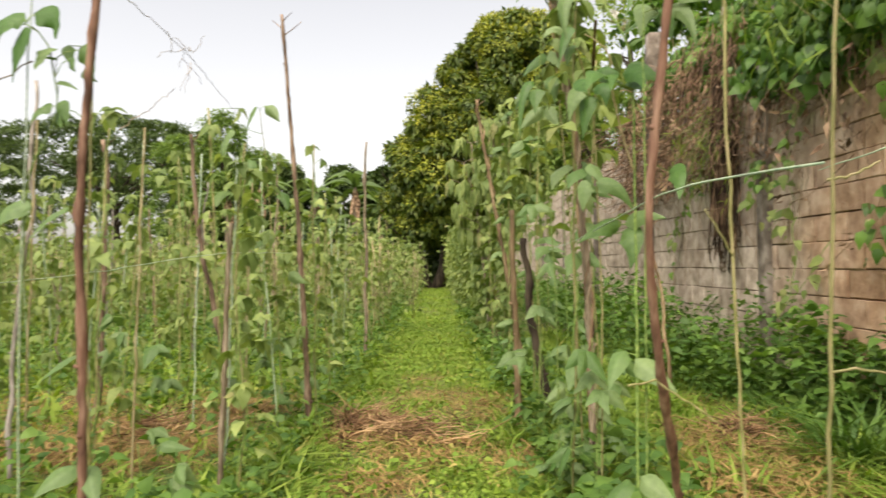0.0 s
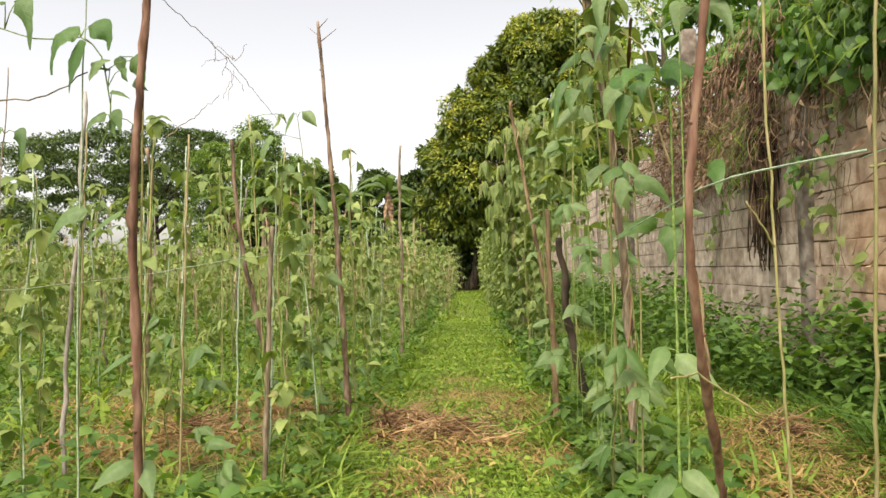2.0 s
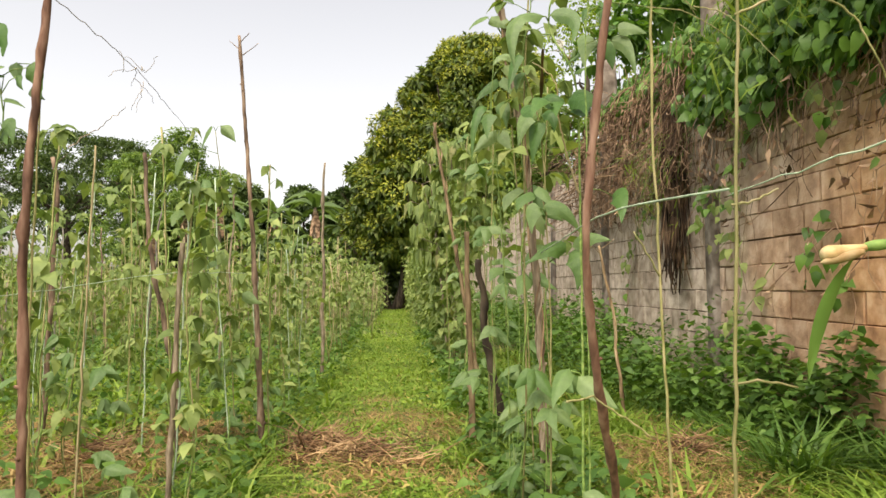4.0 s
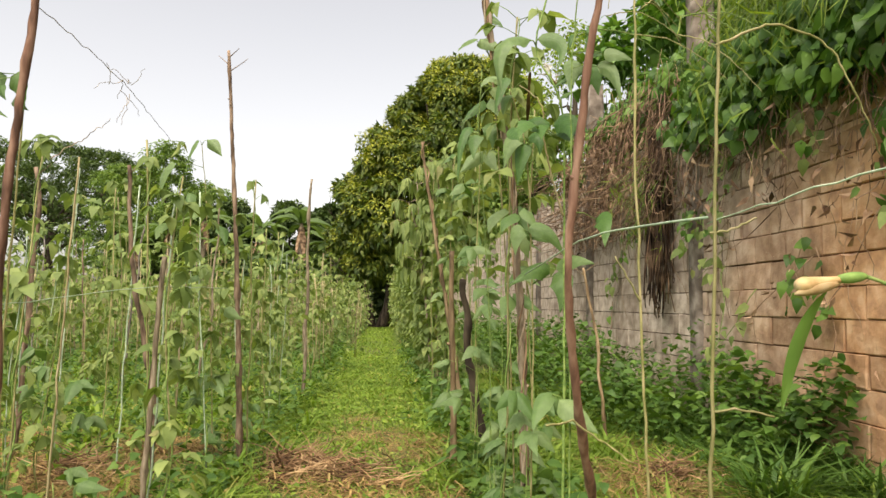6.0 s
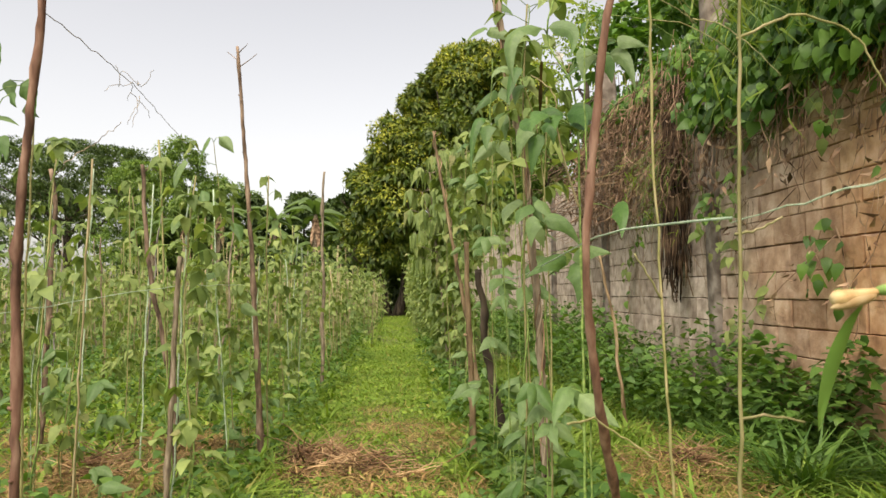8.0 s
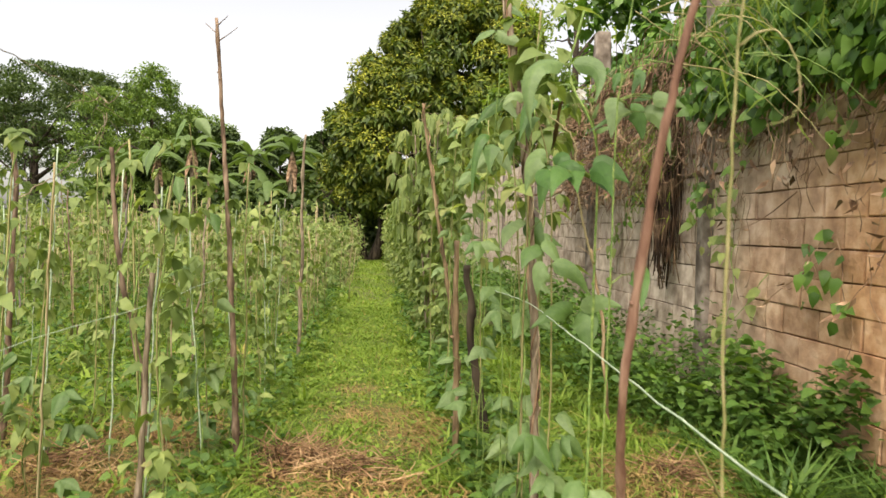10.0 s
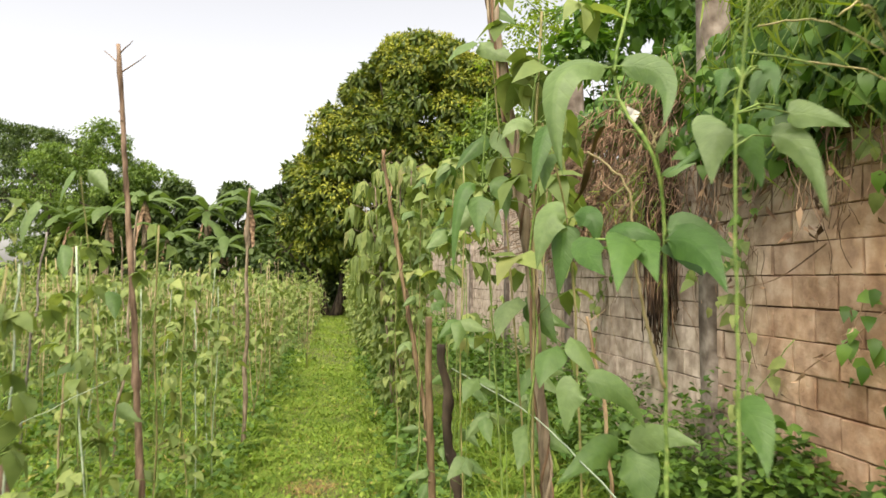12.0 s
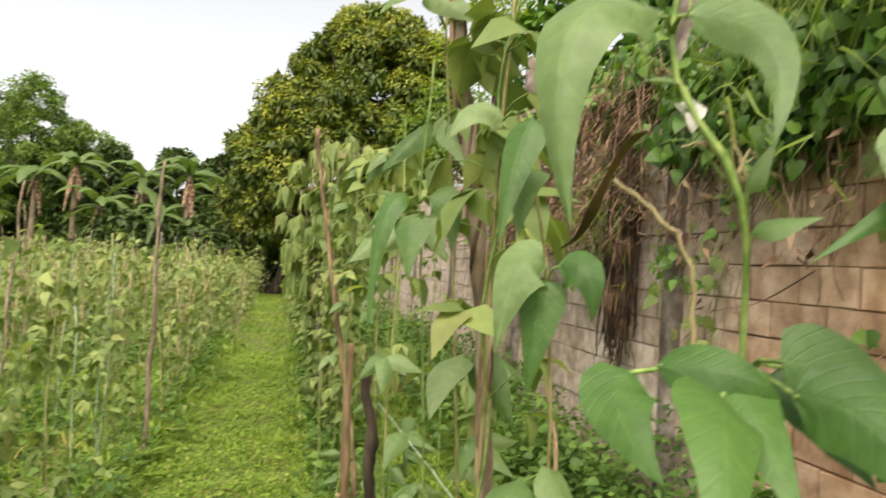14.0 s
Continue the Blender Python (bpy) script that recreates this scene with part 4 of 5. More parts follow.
def row_stakes():
    rng = np.random.default_rng(15)
    for x in LEFT_ROWS[1:9]:
        y = 2.6 + rng.random()
        while y < 30:
            if not (x > -1.2 and y < 8.2):
                copy_thing(POLES[rng.integers(4)], pose(x + rng.normal(0, 0.08), y, 0, rng.normal(0, 3), rng.normal(0, 3), rng.random() * 360))
            y += rng.uniform(2.2, 4.5)
    y = 8.5
    while y < 26:
        copy_thing(POLES[rng.integers(4)], pose(0.66, y, 0, rng.normal(0, 3), rng.normal(0, 3), rng.random() * 360))
        y += rng.uniform(1.5, 2.5)


row_stakes()
for seedling in VARIANTS + SPARSE + MID + LUSH + POLES:
    for o in (*seedling.children_recursive, seedling):
        bpy.data.objects.remove(o)


# ---- ground cover ----
def grass(name, n, x0, x1, y0, y1, h0, h1, mat, label, seed, bias=1.0, flat=0.5, wide=1.0, keep=None, lift=0.0):
    rng = np.random.default_rng(seed)
    x = rng.uniform(x0, x1, n)
    y = y0 + (y1 - y0) * rng.random(n) ** bias
    if keep is not None:
        k = keep(x, y, rng)
        x, y = x[k], y[k]
    n = len(x)
    pos = np.stack([x, y, ground_z(x, y) - 0.005 + lift * rng.random(n) ** 2], 1)
    a = rng.random(n) * 2 * np.pi
    along = np.stack([np.cos(a) * flat, np.sin(a) * flat, rng.uniform(0.25, 1.0, n)], 1)
    up = np.stack([-np.cos(a), -np.sin(a), 0.6 + 0 * a], 1)
    rise = 0.62 + 0.75 * (0.5 + 0.5 * np.sin(x * 6.3 + 2.1 * np.sin(y * 3.1)) * np.sin(y * 4.7 + 1.4 * np.sin(x * 4.3))) ** 1.5
    ob = part(name, Pile().repeat(leaves(BLADE, pos, along, up, rng.uniform(h0, h1, n) * rise, wide, rng.uniform(0.1, 0.8, n)), BLADE_F), mat)
    return tagged(ob, label, "grass", kind="stuff")


def weeds(name, n, x0, x1, y0, y1, top, size, mat, label, seed, keep=None, shape=(OVATE, OVATE_F), bias=1.0):
    rng = np.random.default_rng(seed)
    x, y = rng.uniform(x0, x1, n), y0 + (y1 - y0) * rng.random(n) ** bias
    if keep is not None:
        k = keep(x, y, rng)
        x, y = x[k], y[k]
    n = len(x)
    lump = 0.5 + 0.5 * np.sin(x * 5.1 + 1.7 * np.sin(y * 2.3)) * np.sin(y * 3.7)
    z = top * (0.25 + 0.75 * lump) * rng.random(n) ** 0.7
    pos = np.stack([x, y, z], 1)
    a = rng.random(n) * 2 * np.pi
    along = np.stack([np.cos(a), np.sin(a), rng.uniform(-0.4, 0.5, n)], 1)
    up = UPV + rng.normal(0, 0.35, (n, 3))
    ob = part(name, Pile().repeat(leaves(shape[0], pos, along, up, size * rng.uniform(0.5, 1.3, n), 1.1, 0.25), shape[1]), mat)
    return tagged(ob, label, "weeds", kind="stuff")


def on_rows(width):
    def keep(x, y, rng):
        d = np.abs(((x + 0.98) / 0.92 + 0.5) % 1.0 - 0.5) * 0.92
        return (d < width * (0.5 + rng.random(len(x)))) & (rng.random(len(x)) > np.clip(bareness(x, y) * 1.6 - 0.2, 0, 0.9))
    return keep


BARE = ((-0.45, 4.35, 0.5, 0.42), (0.35, 5.0, 0.5, 0.6), (0.0, 5.5, 0.45, 0.4), (-0.1, 3.9, 0.5, 0.3), (-0.3, 3.3, 0.35, 0.25), (0.42, 3.7, 0.3, 0.3), (-1.9, 4.0, 0.95, 0.75), (1.5, 3.3, 0.6, 0.45), (-1.4, 5.0, 0.5, 0.5), (2.1, 5.2, 0.6, 0.6), (1.65, 3.9, 0.6, 0.55),
        (0.2, 2.2, 0.5, 0.4), (-2.9, 5.2, 0.6, 0.6), (1.3, 2.8, 0.6, 0.5), (-0.2, 6.4, 0.25, 0.25), (-3.8, 4.4, 0.6, 0.6))


def bareness(x, y):
    """How strongly cut straw lies at a place."""
    s = 0 * x
    for cx, cy, rx, ry in BARE:
        s = np.maximum(s, np.exp(-(((x - cx) / rx) ** 2 + ((y - cy) / ry) ** 2) * 1.2))
    return s + 0.12 * np.sin(x * 9 + 2 * np.sin(y * 5)) * np.sin(y * 8)


def straw_patches(x, y, rng):
    return rng.random(len(x)) < np.clip(bareness(x, y) * 1.5 - 0.35, 0.02, 0.8)


def off_straw(x, y, rng):
    return rng.random(len(x)) > np.clip(bareness(x, y) * 1.5 - 0.2, 0, 0.8)


grass("path_grass", 90000, -0.95, 0.8, 1.2, 13, 0.03, 0.12, GRASS, "short bright green grass on the trodden path", 301, 1.5, 0.5, 0.75, keep=off_straw)
grass("far_path_grass", 20000, -0.8, 0.55, 12, 36, 0.05, 0.11, GRASS, "short bright green grass on the trodden path", 302, 1.0, 0.5, 1.6)
grass("field_grass", 52000, -9, -0.8, 1.4, 13, 0.07, 0.27, GRASS, "green grass between the bean rows", 303, 1.3, keep=off_straw)
grass("verge_grass", 66000, 0.6, 2.75, 1.4, 10, 0.06, 0.27, GRASS, "longer green grass between beans and wall", 304, 1.2, 0.5, 0.65, keep=off_straw)
grass("dry_straw", 110000, -4.4, 2.7, 1.2, 8, 0.05, 0.2, STRAW, "patches of dry cut straw lying on the ground", 305, 1.0, 2.2, 0.55, straw_patches, 0.06)
grass("path_straw", 6500, -0.95, 0.95, 3.4, 6.4, 0.05, 0.15, STRAW, "brown cut straw strewn over the path", 317, 1.0, 1.6, 0.45, straw_patches, 0.07)
grass("verge_straw", 9000, 1.15, 2.5, 2.9, 5.0, 0.06, 0.2, STRAW, "brown cut straw strewn between the beans and the wall", 318, 1.0, 2.0, 0.5, straw_patches, 0.1)
grass("row_straw", 9000, -2.6, -1.1, 3.5, 5.6, 0.06, 0.2, STRAW, "brown cut straw strewn between the bean rows", 319, 1.0, 2.0, 0.5, straw_patches, 0.1)
weeds("path_clover", 11000, -0.95, 0.8, 1.3, 14, 0.1, 0.036, GRASS, "small round-leaved weeds in the path grass", 310, off_straw, bias=1.4)
weeds("row_weeds", 24000, -8.0, -0.75, 1.6, 14, 0.4, 0.065, WEED, "leafy green weeds at the foot of the beans", 306, on_rows(0.33), bias=1.2)
weeds("hedge_weeds", 6000, 0.45, 1.0, 2.0, 22, 0.4, 0.07, WEED, "leafy green weeds at the foot of the beans", 307)


def beside_wall(x, y, rng):
    lush = 0.5 + 0.5 * np.exp(-((y - 6.6) / 1.5) ** 2) + 0.4 * (y > 8.5)
    return rng.random(len(x)) < lush * np.clip((x - 1.3) * 1.2, 0.15, 1)


weeds("wall_weeds", 20000, 1.4, 2.78, 4.9, 18, 1.0, 0.068, WEED, "dense dark green broad-leaved weeds along the wall", 308, beside_wall)
def hugging_wall(x, y, rng):
    near = rng.random(len(x)) < np.clip((x - 1.75 - 0.25 * np.sin(y * 3.3)) * 1.1, 0.03, 1)
    return near & off_straw(x, y, rng)


weeds("near_wall_weeds", 4000, 1.85, 2.78, 3.75, 5.4, 0.8, 0.07, WEED, "low dark green weeds along the wall", 311, hugging_wall, (HEART, HEART_F))
grass("wall_grass", 15000, 1.9, 2.78, 3.4, 7.0, 0.14, 0.42, WEED, "tall dark green grass against the wall", 316, 1.0, 0.35, 0.45, hugging_wall)
weeds("far_weeds", 16000, -16, -0.8, 12, 34, 0.45, 0.13, WEED, "low green weeds under the far beans", 309, shape=(RHOMB, RHOMB_F))


def path_edge(x, y, rng):
    edge = np.minimum(np.abs(x + 0.82 + 0.08 * np.sin(y * 2.1)), np.abs(x - 0.5 - 0.07 * np.sin(y * 1.7 + 1)))
    tuft = np.sin(x * 11 + 3 * np.sin(y * 4)) * np.sin(y * 9 + 2 * np.sin(x * 6))
    return (edge < 0.13 + 0.12 * rng.random(len(x))) & (tuft > -0.1) & off_straw(x, y, rng)


grass("edge_tufts", 95000, -1.1, 0.8, 1.4, 16, 0.08, 0.24, GRASS, "taller grass tufts along the edges of the path", 312, 1.3, 0.45, 0.6, path_edge)
weeds("edge_weeds", 12000, -1.3, 0.85, 1.5, 16, 0.2, 0.06, WEED, "small leafy weeds along the edges of the path", 313, path_edge, bias=1.3)

grass("rear_grass", 16000, -5.0, 2.75, -4.0, 1.6, 0.04, 0.16, GRASS, "short green grass around the start of the path", 314, 0.8, 0.5, 1.2)
weeds("rear_weeds", 5000, -5.0, 2.7, -4.0, 1.8, 0.14, 0.06, WEED, "small leafy weeds around the start of the path", 315)


# ---- the bean plants closest to the path, leaf by leaf ----
def flat_map(me, flat):
    """Lays the flattened leaf, in leaf lengths, into the mesh's UV map for its veins."""
    uv = me.uv_layers.new(name="leaf")
    for loop in me.loops:
        uv.data[loop.index].uv = flat[loop.vertex_index]
    return me


def arched_blade(base, via, tip, half, seed, mat):
    """One broad leaflet bent over from its stalk: midrib through three places, a blade folded a little along it."""
    rng = np.random.default_rng(seed)
    b, m, e = (np.array(p, float) for p in (base, via, tip))
    rows, cols = 15, 9
    s = np.linspace(0, 1, rows)
    c = 2 * m - 0.5 * (b + e)
    mid = ((1 - s) ** 2)[:, None] * b + (2 * s * (1 - s))[:, None] * c + (s ** 2)[:, None] * e
    tan = unit(np.gradient(mid, axis=0))
    face = unit(np.array((-0.42 + rng.normal(0, 0.15), -0.82, 0.38 + rng.normal(0, 0.12))))
    side = unit(np.cross(tan, face))
    nor = np.cross(side, tan)
    length = float(np.linalg.norm(np.diff(mid, axis=0), axis=1).sum())
    w = half * (np.sin(np.pi * np.clip(s ** 0.58, 0, 1)) ** 0.8 * (1 - 0.42 * s) * 1.22 + 0.015)
    fold, wave, ph = rng.uniform(0.12, 0.35), rng.uniform(0.04, 0.09), rng.random() * 6
    v, flat = [], []
    for i in range(rows):
        for u in np.linspace(-1, 1, cols):
            lift = fold * abs(u) ** 1.2 * w[i] * -1 + wave * half * u * u * math.sin(s[i] * 10 + ph * (1 if u > 0 else 1.9))
            lift += 0.05 * half * math.sin((s[i] * 9 - abs(u) * 1.5) * math.pi) * (0.4 + abs(u)) * (1 - abs(u) * 0.5)
            v.append(mid[i] + side[i] * u * w[i] + nor[i] * lift)
            flat.append((u * w[i] / length, s[i]))
    f = [(i * cols + j, i * cols + j + 1, (i + 1) * cols + j + 1, (i + 1) * cols + j) for i in range(rows - 1) for j in range(cols - 1)]
    return flat_map(Pile().add(v, f).mesh("leaflet", mat), flat)


def broad_leaf(seed):
    """One bean leaflet, unit length: ovate with a drawn-out tip, raised between the veins, arched."""
    rng = np.random.default_rng(seed)
    rows, cols = 11, 7
    s = np.linspace(0, 1, rows)
    half = 0.3 * np.sin(np.pi * np.clip(s ** 0.6, 0, 1)) ** 0.85 * (1 - 0.3 * s) + 0.004
    q = np.linspace(-1, 1, cols)
    skew = 0.08 * rng.normal()
    cup, droop, wave, ph, twist = rng.uniform(0.1, 0.26), rng.uniform(0.55, 0.9), rng.uniform(0.01, 0.03), rng.random() * 6, rng.normal(0, 0.3)
    v = []
    for i, t in enumerate(s):
        for u in q:
            x = u * half[i] + skew * math.sin(math.pi * t)
            z = -cup * abs(u) ** 1.3 * half[i] / 0.3 - droop * t ** 1.7
            z += 0.014 * math.sin((t * 6 + abs(u) * 1.4) * math.pi) * (1 - abs(abs(u) - 0.5)) + rng.normal(0, 0.003)
            z += wave * abs(u) ** 2 * math.sin(t * 9 + ph * (1 if u > 0 else 2.3))
            x += twist * t * z
            v.append((x, t, z))
    f = [(i * cols + j, i * cols + j + 1, (i + 1) * cols + j + 1, (i + 1) * cols + j) for i in range(rows - 1) for j in range(cols - 1)]
    me = Pile().add(v, f).mesh("leaflet", BEAN_NEAR)
    return flat_map(me, [(u * half[i], t) for i, t in enumerate(s) for u in q])


LEAFLETS = [broad_leaf(500 + k) for k in range(9)]


def leaf_matrix(base, tip, up, roll=0.0, wide=1.0):
    base, tip = Vector(base), Vector(tip)
    y = (tip - base).normalized()
    x = y.cross(Vector(up)).normalized()
    z = x.cross(y)
    size = (tip - base).length
    m = Matrix((x, y, z)).transposed().to_4x4()
    return Matrix.Translation(base) @ m @ Matrix.Rotation(roll, 4, "Y") @ Matrix.Rotation(radians(36), 4, "X") @ Matrix.Diagonal((size * wide, size * 0.86, size * 0.86, 1))


def near_bean(label, stem, radius, rows, seed, mat=YTWINE, blades=()):
    """A climbing stem and its leaflets. rows: stalk, tip, and the leaf's base."""
    rng = np.random.default_rng(seed)
    t = thing("bean_plant", tuple(stem[0]), label, "bean plant", "bean plants in rows")
    o = np.array(stem[0], float)
    pts = np.array(stem, float) - o
    d = np.concatenate([[0], np.cumsum(np.linalg.norm(np.diff(pts, axis=0), axis=1))])
    s = np.linspace(0, d[-1], max(10, int(d[-1] * 22)))
    line = np.stack([np.interp(s, d, pts[:, k]) for k in range(3)], 1)
    k = np.array([0.25, 0.5, 0.25])
    line[1:-1] = sum(w * line[i:len(line) - 2 + i] for i, w in enumerate(k)) + rng.normal(0, 0.0009, (len(line) - 2, 3))
    part("stem", tube(Pile(), line, np.linspace(radius, radius * 0.6, len(line)) * (1 + 0.25 * (rng.random(len(line)) > 0.88)), 7), mat, t)
    for base, tip in rows:
        b, e = np.array(base) - o, np.array(tip) - o
        near = line[np.argmin(np.linalg.norm(line - (b - (0, 0, 0.05)), axis=1))]
        stalk = tube(Pile(), [near, near * 0.5 + b * 0.5 + (0, 0, 0.012), b + (e - b) * 0.05], [radius * 0.55, radius * 0.42, radius * 0.4], 5)
        pet = part("petiole", stalk, STEM, t)
        leaf = new("leaflet", LEAFLETS[rng.integers(9)])
        leaf.parent = pet
        leaf.matrix_local = leaf_matrix(b, e, (-0.25 + rng.normal(0, 0.25), -0.75, 0.75), rng.normal(0, 0.3), rng.uniform(0.78, 1.08))
    for j, (base, via, tip, half, *skin) in enumerate(blades):
        b, m, e = (np.array(p) - o for p in (base, via, tip))
        near = line[np.argmin(np.linalg.norm(line - (b - (0, 0, 0.02)), axis=1))]
        pet = part("petiole", tube(Pile(), [near, near * 0.5 + b * 0.5 + (0, 0, 0.008), b + (m - b) * 0.06], [radius * 0.6, radius * 0.48, radius * 0.42], 6), STEM, t)
        part("leaflet", arched_blade(b, m, e, half, seed * 10 + j, skin[0] if skin else BEAN_NEAR), BEAN_NEAR, pet)
    return t


near_bean("young bean plant with broad drooping leaves on a green stem",
          [(0.62, 2.28, 0), (0.63, 2.3, 1.0), (0.625, 2.29, 1.5), (0.62, 2.28, 1.7), (0.585, 2.24, 1.775), (0.56, 2.23, 1.81), (0.526, 2.28, 1.89), (0.512, 2.273, 1.955), (0.535, 2.27, 2.03), (0.56, 2.28, 2.12)], 0.005,
          [((0.526, 2.28, 1.893), (0.49, 2.25, 1.885)), ((0.585, 2.24, 1.785), (0.6, 2.22, 1.83)), ((0.6, 2.25, 1.75), (0.64, 2.22, 1.77))], 601, STEM,
          [((0.497, 2.255, 1.947), (0.392, 2.215, 1.905), (0.39, 2.19, 1.735), 0.038), ((0.52, 2.25, 1.95), (0.592, 2.225, 1.925), (0.575, 2.19, 1.825), 0.027),
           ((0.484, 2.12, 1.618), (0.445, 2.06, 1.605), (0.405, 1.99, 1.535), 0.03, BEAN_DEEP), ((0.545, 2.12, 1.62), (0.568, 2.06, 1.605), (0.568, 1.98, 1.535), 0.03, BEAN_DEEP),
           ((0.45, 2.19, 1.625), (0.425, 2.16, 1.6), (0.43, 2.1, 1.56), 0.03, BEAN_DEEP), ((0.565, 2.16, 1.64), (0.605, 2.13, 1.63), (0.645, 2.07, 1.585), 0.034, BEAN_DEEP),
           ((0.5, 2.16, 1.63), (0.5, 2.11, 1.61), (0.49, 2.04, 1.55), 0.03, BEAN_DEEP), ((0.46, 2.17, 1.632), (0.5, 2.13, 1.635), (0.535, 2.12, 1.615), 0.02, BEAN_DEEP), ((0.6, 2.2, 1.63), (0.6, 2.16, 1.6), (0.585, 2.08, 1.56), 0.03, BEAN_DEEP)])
near_bean("bean plant with clustered broad leaves on a yellow-green stem",
          [(0.6, 2.7, 0), (0.61, 2.7, 0.9), (0.59, 2.7, 1.5), (0.565, 2.68, 1.71), (0.5, 2.6, 1.85), (0.46, 2.55, 1.91)], 0.004,
          [((0.52, 2.62, 1.4), (0.45, 2.55, 1.32)), ((0.55, 2.62, 1.42), (0.6, 2.55, 1.34))], 602, YTWINE,
          [((0.64, 2.56, 1.165), (0.57, 2.52, 1.17), (0.477, 2.5, 1.115), 0.034), ((0.655, 2.56, 1.16), (0.675, 2.51, 1.12), (0.665, 2.5, 1.02), 0.046), ((0.665, 2.56, 1.185), (0.72, 2.5, 1.21), (0.78, 2.45, 1.2), 0.03),
           ((0.53, 2.5, 1.325), (0.502, 2.49, 1.3), (0.495, 2.48, 1.225), 0.034), ((0.55, 2.52, 1.335), (0.62, 2.5, 1.31), (0.68, 2.5, 1.23), 0.03), ((0.56, 2.67, 1.71), (0.51, 2.66, 1.695), (0.475, 2.64, 1.58), 0.045), ((0.575, 2.66, 1.71), (0.605, 2.62, 1.7), (0.61, 2.61, 1.63), 0.032, BEAN_DEEP), ((0.56, 2.68, 1.69), (0.545, 2.66, 1.62), (0.53, 2.65, 1.515), 0.034, BEAN_DEEP),
           ((0.445, 2.56, 1.9), (0.4, 2.54, 1.905), (0.362, 2.53, 1.862), 0.026), ((0.45, 2.46, 1.885), (0.425, 2.44, 1.83), (0.401, 2.42, 1.73), 0.024, BEAN_DEEP), ((0.47, 2.5, 1.83), (0.445, 2.47, 1.8), (0.44, 2.46, 1.74), 0.024)])
near_bean("bean plant with broad leaves climbing a pale string",
          [(0.55, 1.94, 0), (0.552, 1.93, 1.27), (0.55, 1.93, 1.69), (0.555, 1.93, 1.8), (0.56, 1.91, 1.9), (0.6, 1.9, 2.25)], 0.003,
          [((0.5, 1.95, 0.8), (0.41, 1.9, 0.72)), ((0.52, 1.93, 0.78), (0.6, 1.86, 0.7)), ((0.5, 1.94, 0.45), (0.42, 1.85, 0.37)), ((0.53, 1.93, 0.46), (0.61, 1.85, 0.4))], 603, STEM,
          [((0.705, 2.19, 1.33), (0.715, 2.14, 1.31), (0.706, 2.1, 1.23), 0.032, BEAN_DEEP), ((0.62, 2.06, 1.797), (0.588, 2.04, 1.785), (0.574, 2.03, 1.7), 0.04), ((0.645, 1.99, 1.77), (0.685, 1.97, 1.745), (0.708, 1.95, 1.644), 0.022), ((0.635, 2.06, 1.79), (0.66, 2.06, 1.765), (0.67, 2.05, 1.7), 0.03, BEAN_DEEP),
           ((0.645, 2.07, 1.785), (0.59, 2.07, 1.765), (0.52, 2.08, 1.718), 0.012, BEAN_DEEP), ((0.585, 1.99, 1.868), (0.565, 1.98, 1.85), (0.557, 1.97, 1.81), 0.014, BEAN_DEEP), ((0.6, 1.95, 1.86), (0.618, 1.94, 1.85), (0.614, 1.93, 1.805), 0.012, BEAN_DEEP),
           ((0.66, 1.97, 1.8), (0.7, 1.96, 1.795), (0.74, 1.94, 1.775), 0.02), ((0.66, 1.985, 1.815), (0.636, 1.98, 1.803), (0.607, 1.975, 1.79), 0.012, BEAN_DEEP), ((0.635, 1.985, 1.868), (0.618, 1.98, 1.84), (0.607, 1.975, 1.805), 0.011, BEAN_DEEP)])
near_bean("bean plant with three pale hanging leaves beside the grey stake",
          [(0.5, 3.05, 0), (0.49, 3.04, 0.9), (0.45, 3.03, 1.5), (0.42, 3.02, 1.83), (0.43, 3.0, 2.1)], 0.0035, [], 623, STEM,
          [((0.398, 3.0, 1.83), (0.345, 2.97, 1.77), (0.325, 2.95, 1.57), 0.022, BEAN_DEEP), ((0.405, 2.96, 1.79), (0.392, 2.94, 1.755), (0.389, 2.92, 1.67), 0.036), ((0.437, 3.0, 1.833), (0.468, 2.97, 1.81), (0.475, 2.95, 1.72), 0.034)])
near_bean("leafy bean plant on a grey stake", [(0.66, 3.3, 0), (0.62, 3.3, 1.0), (0.55, 3.3, 1.9), (0.5, 3.25, 2.3)], 0.0045,
          [((0.5, 3.45, 1.83), (0.43, 3.4, 1.7)), ((0.52, 3.45, 1.83), (0.56, 3.38, 1.71)), ((0.47, 3.2, 2.02), (0.4, 3.14, 1.9)), ((0.5, 3.2, 2.03), (0.57, 3.12, 1.93)),
           ((0.42, 3.15, 2.3), (0.33, 3.1, 2.22)), ((0.44, 3.15, 2.3), (0.5, 3.08, 2.19)), ((0.46, 3.15, 2.42), (0.55, 3.1, 2.37)), ((0.58, 3.2, 1.5), (0.5, 3.1, 1.4)),
           ((0.6, 3.2, 1.5), (0.68, 3.1, 1.4)), ((0.6, 3.2, 1.1), (0.53, 3.1, 0.99)), ((0.62, 3.2, 1.1), (0.71, 3.12, 1.02)), ((0.64, 3.2, 0.6), (0.57, 3.1, 0.5)), ((0.66, 3.2, 0.6), (0.73, 3.1, 0.52))], 604)


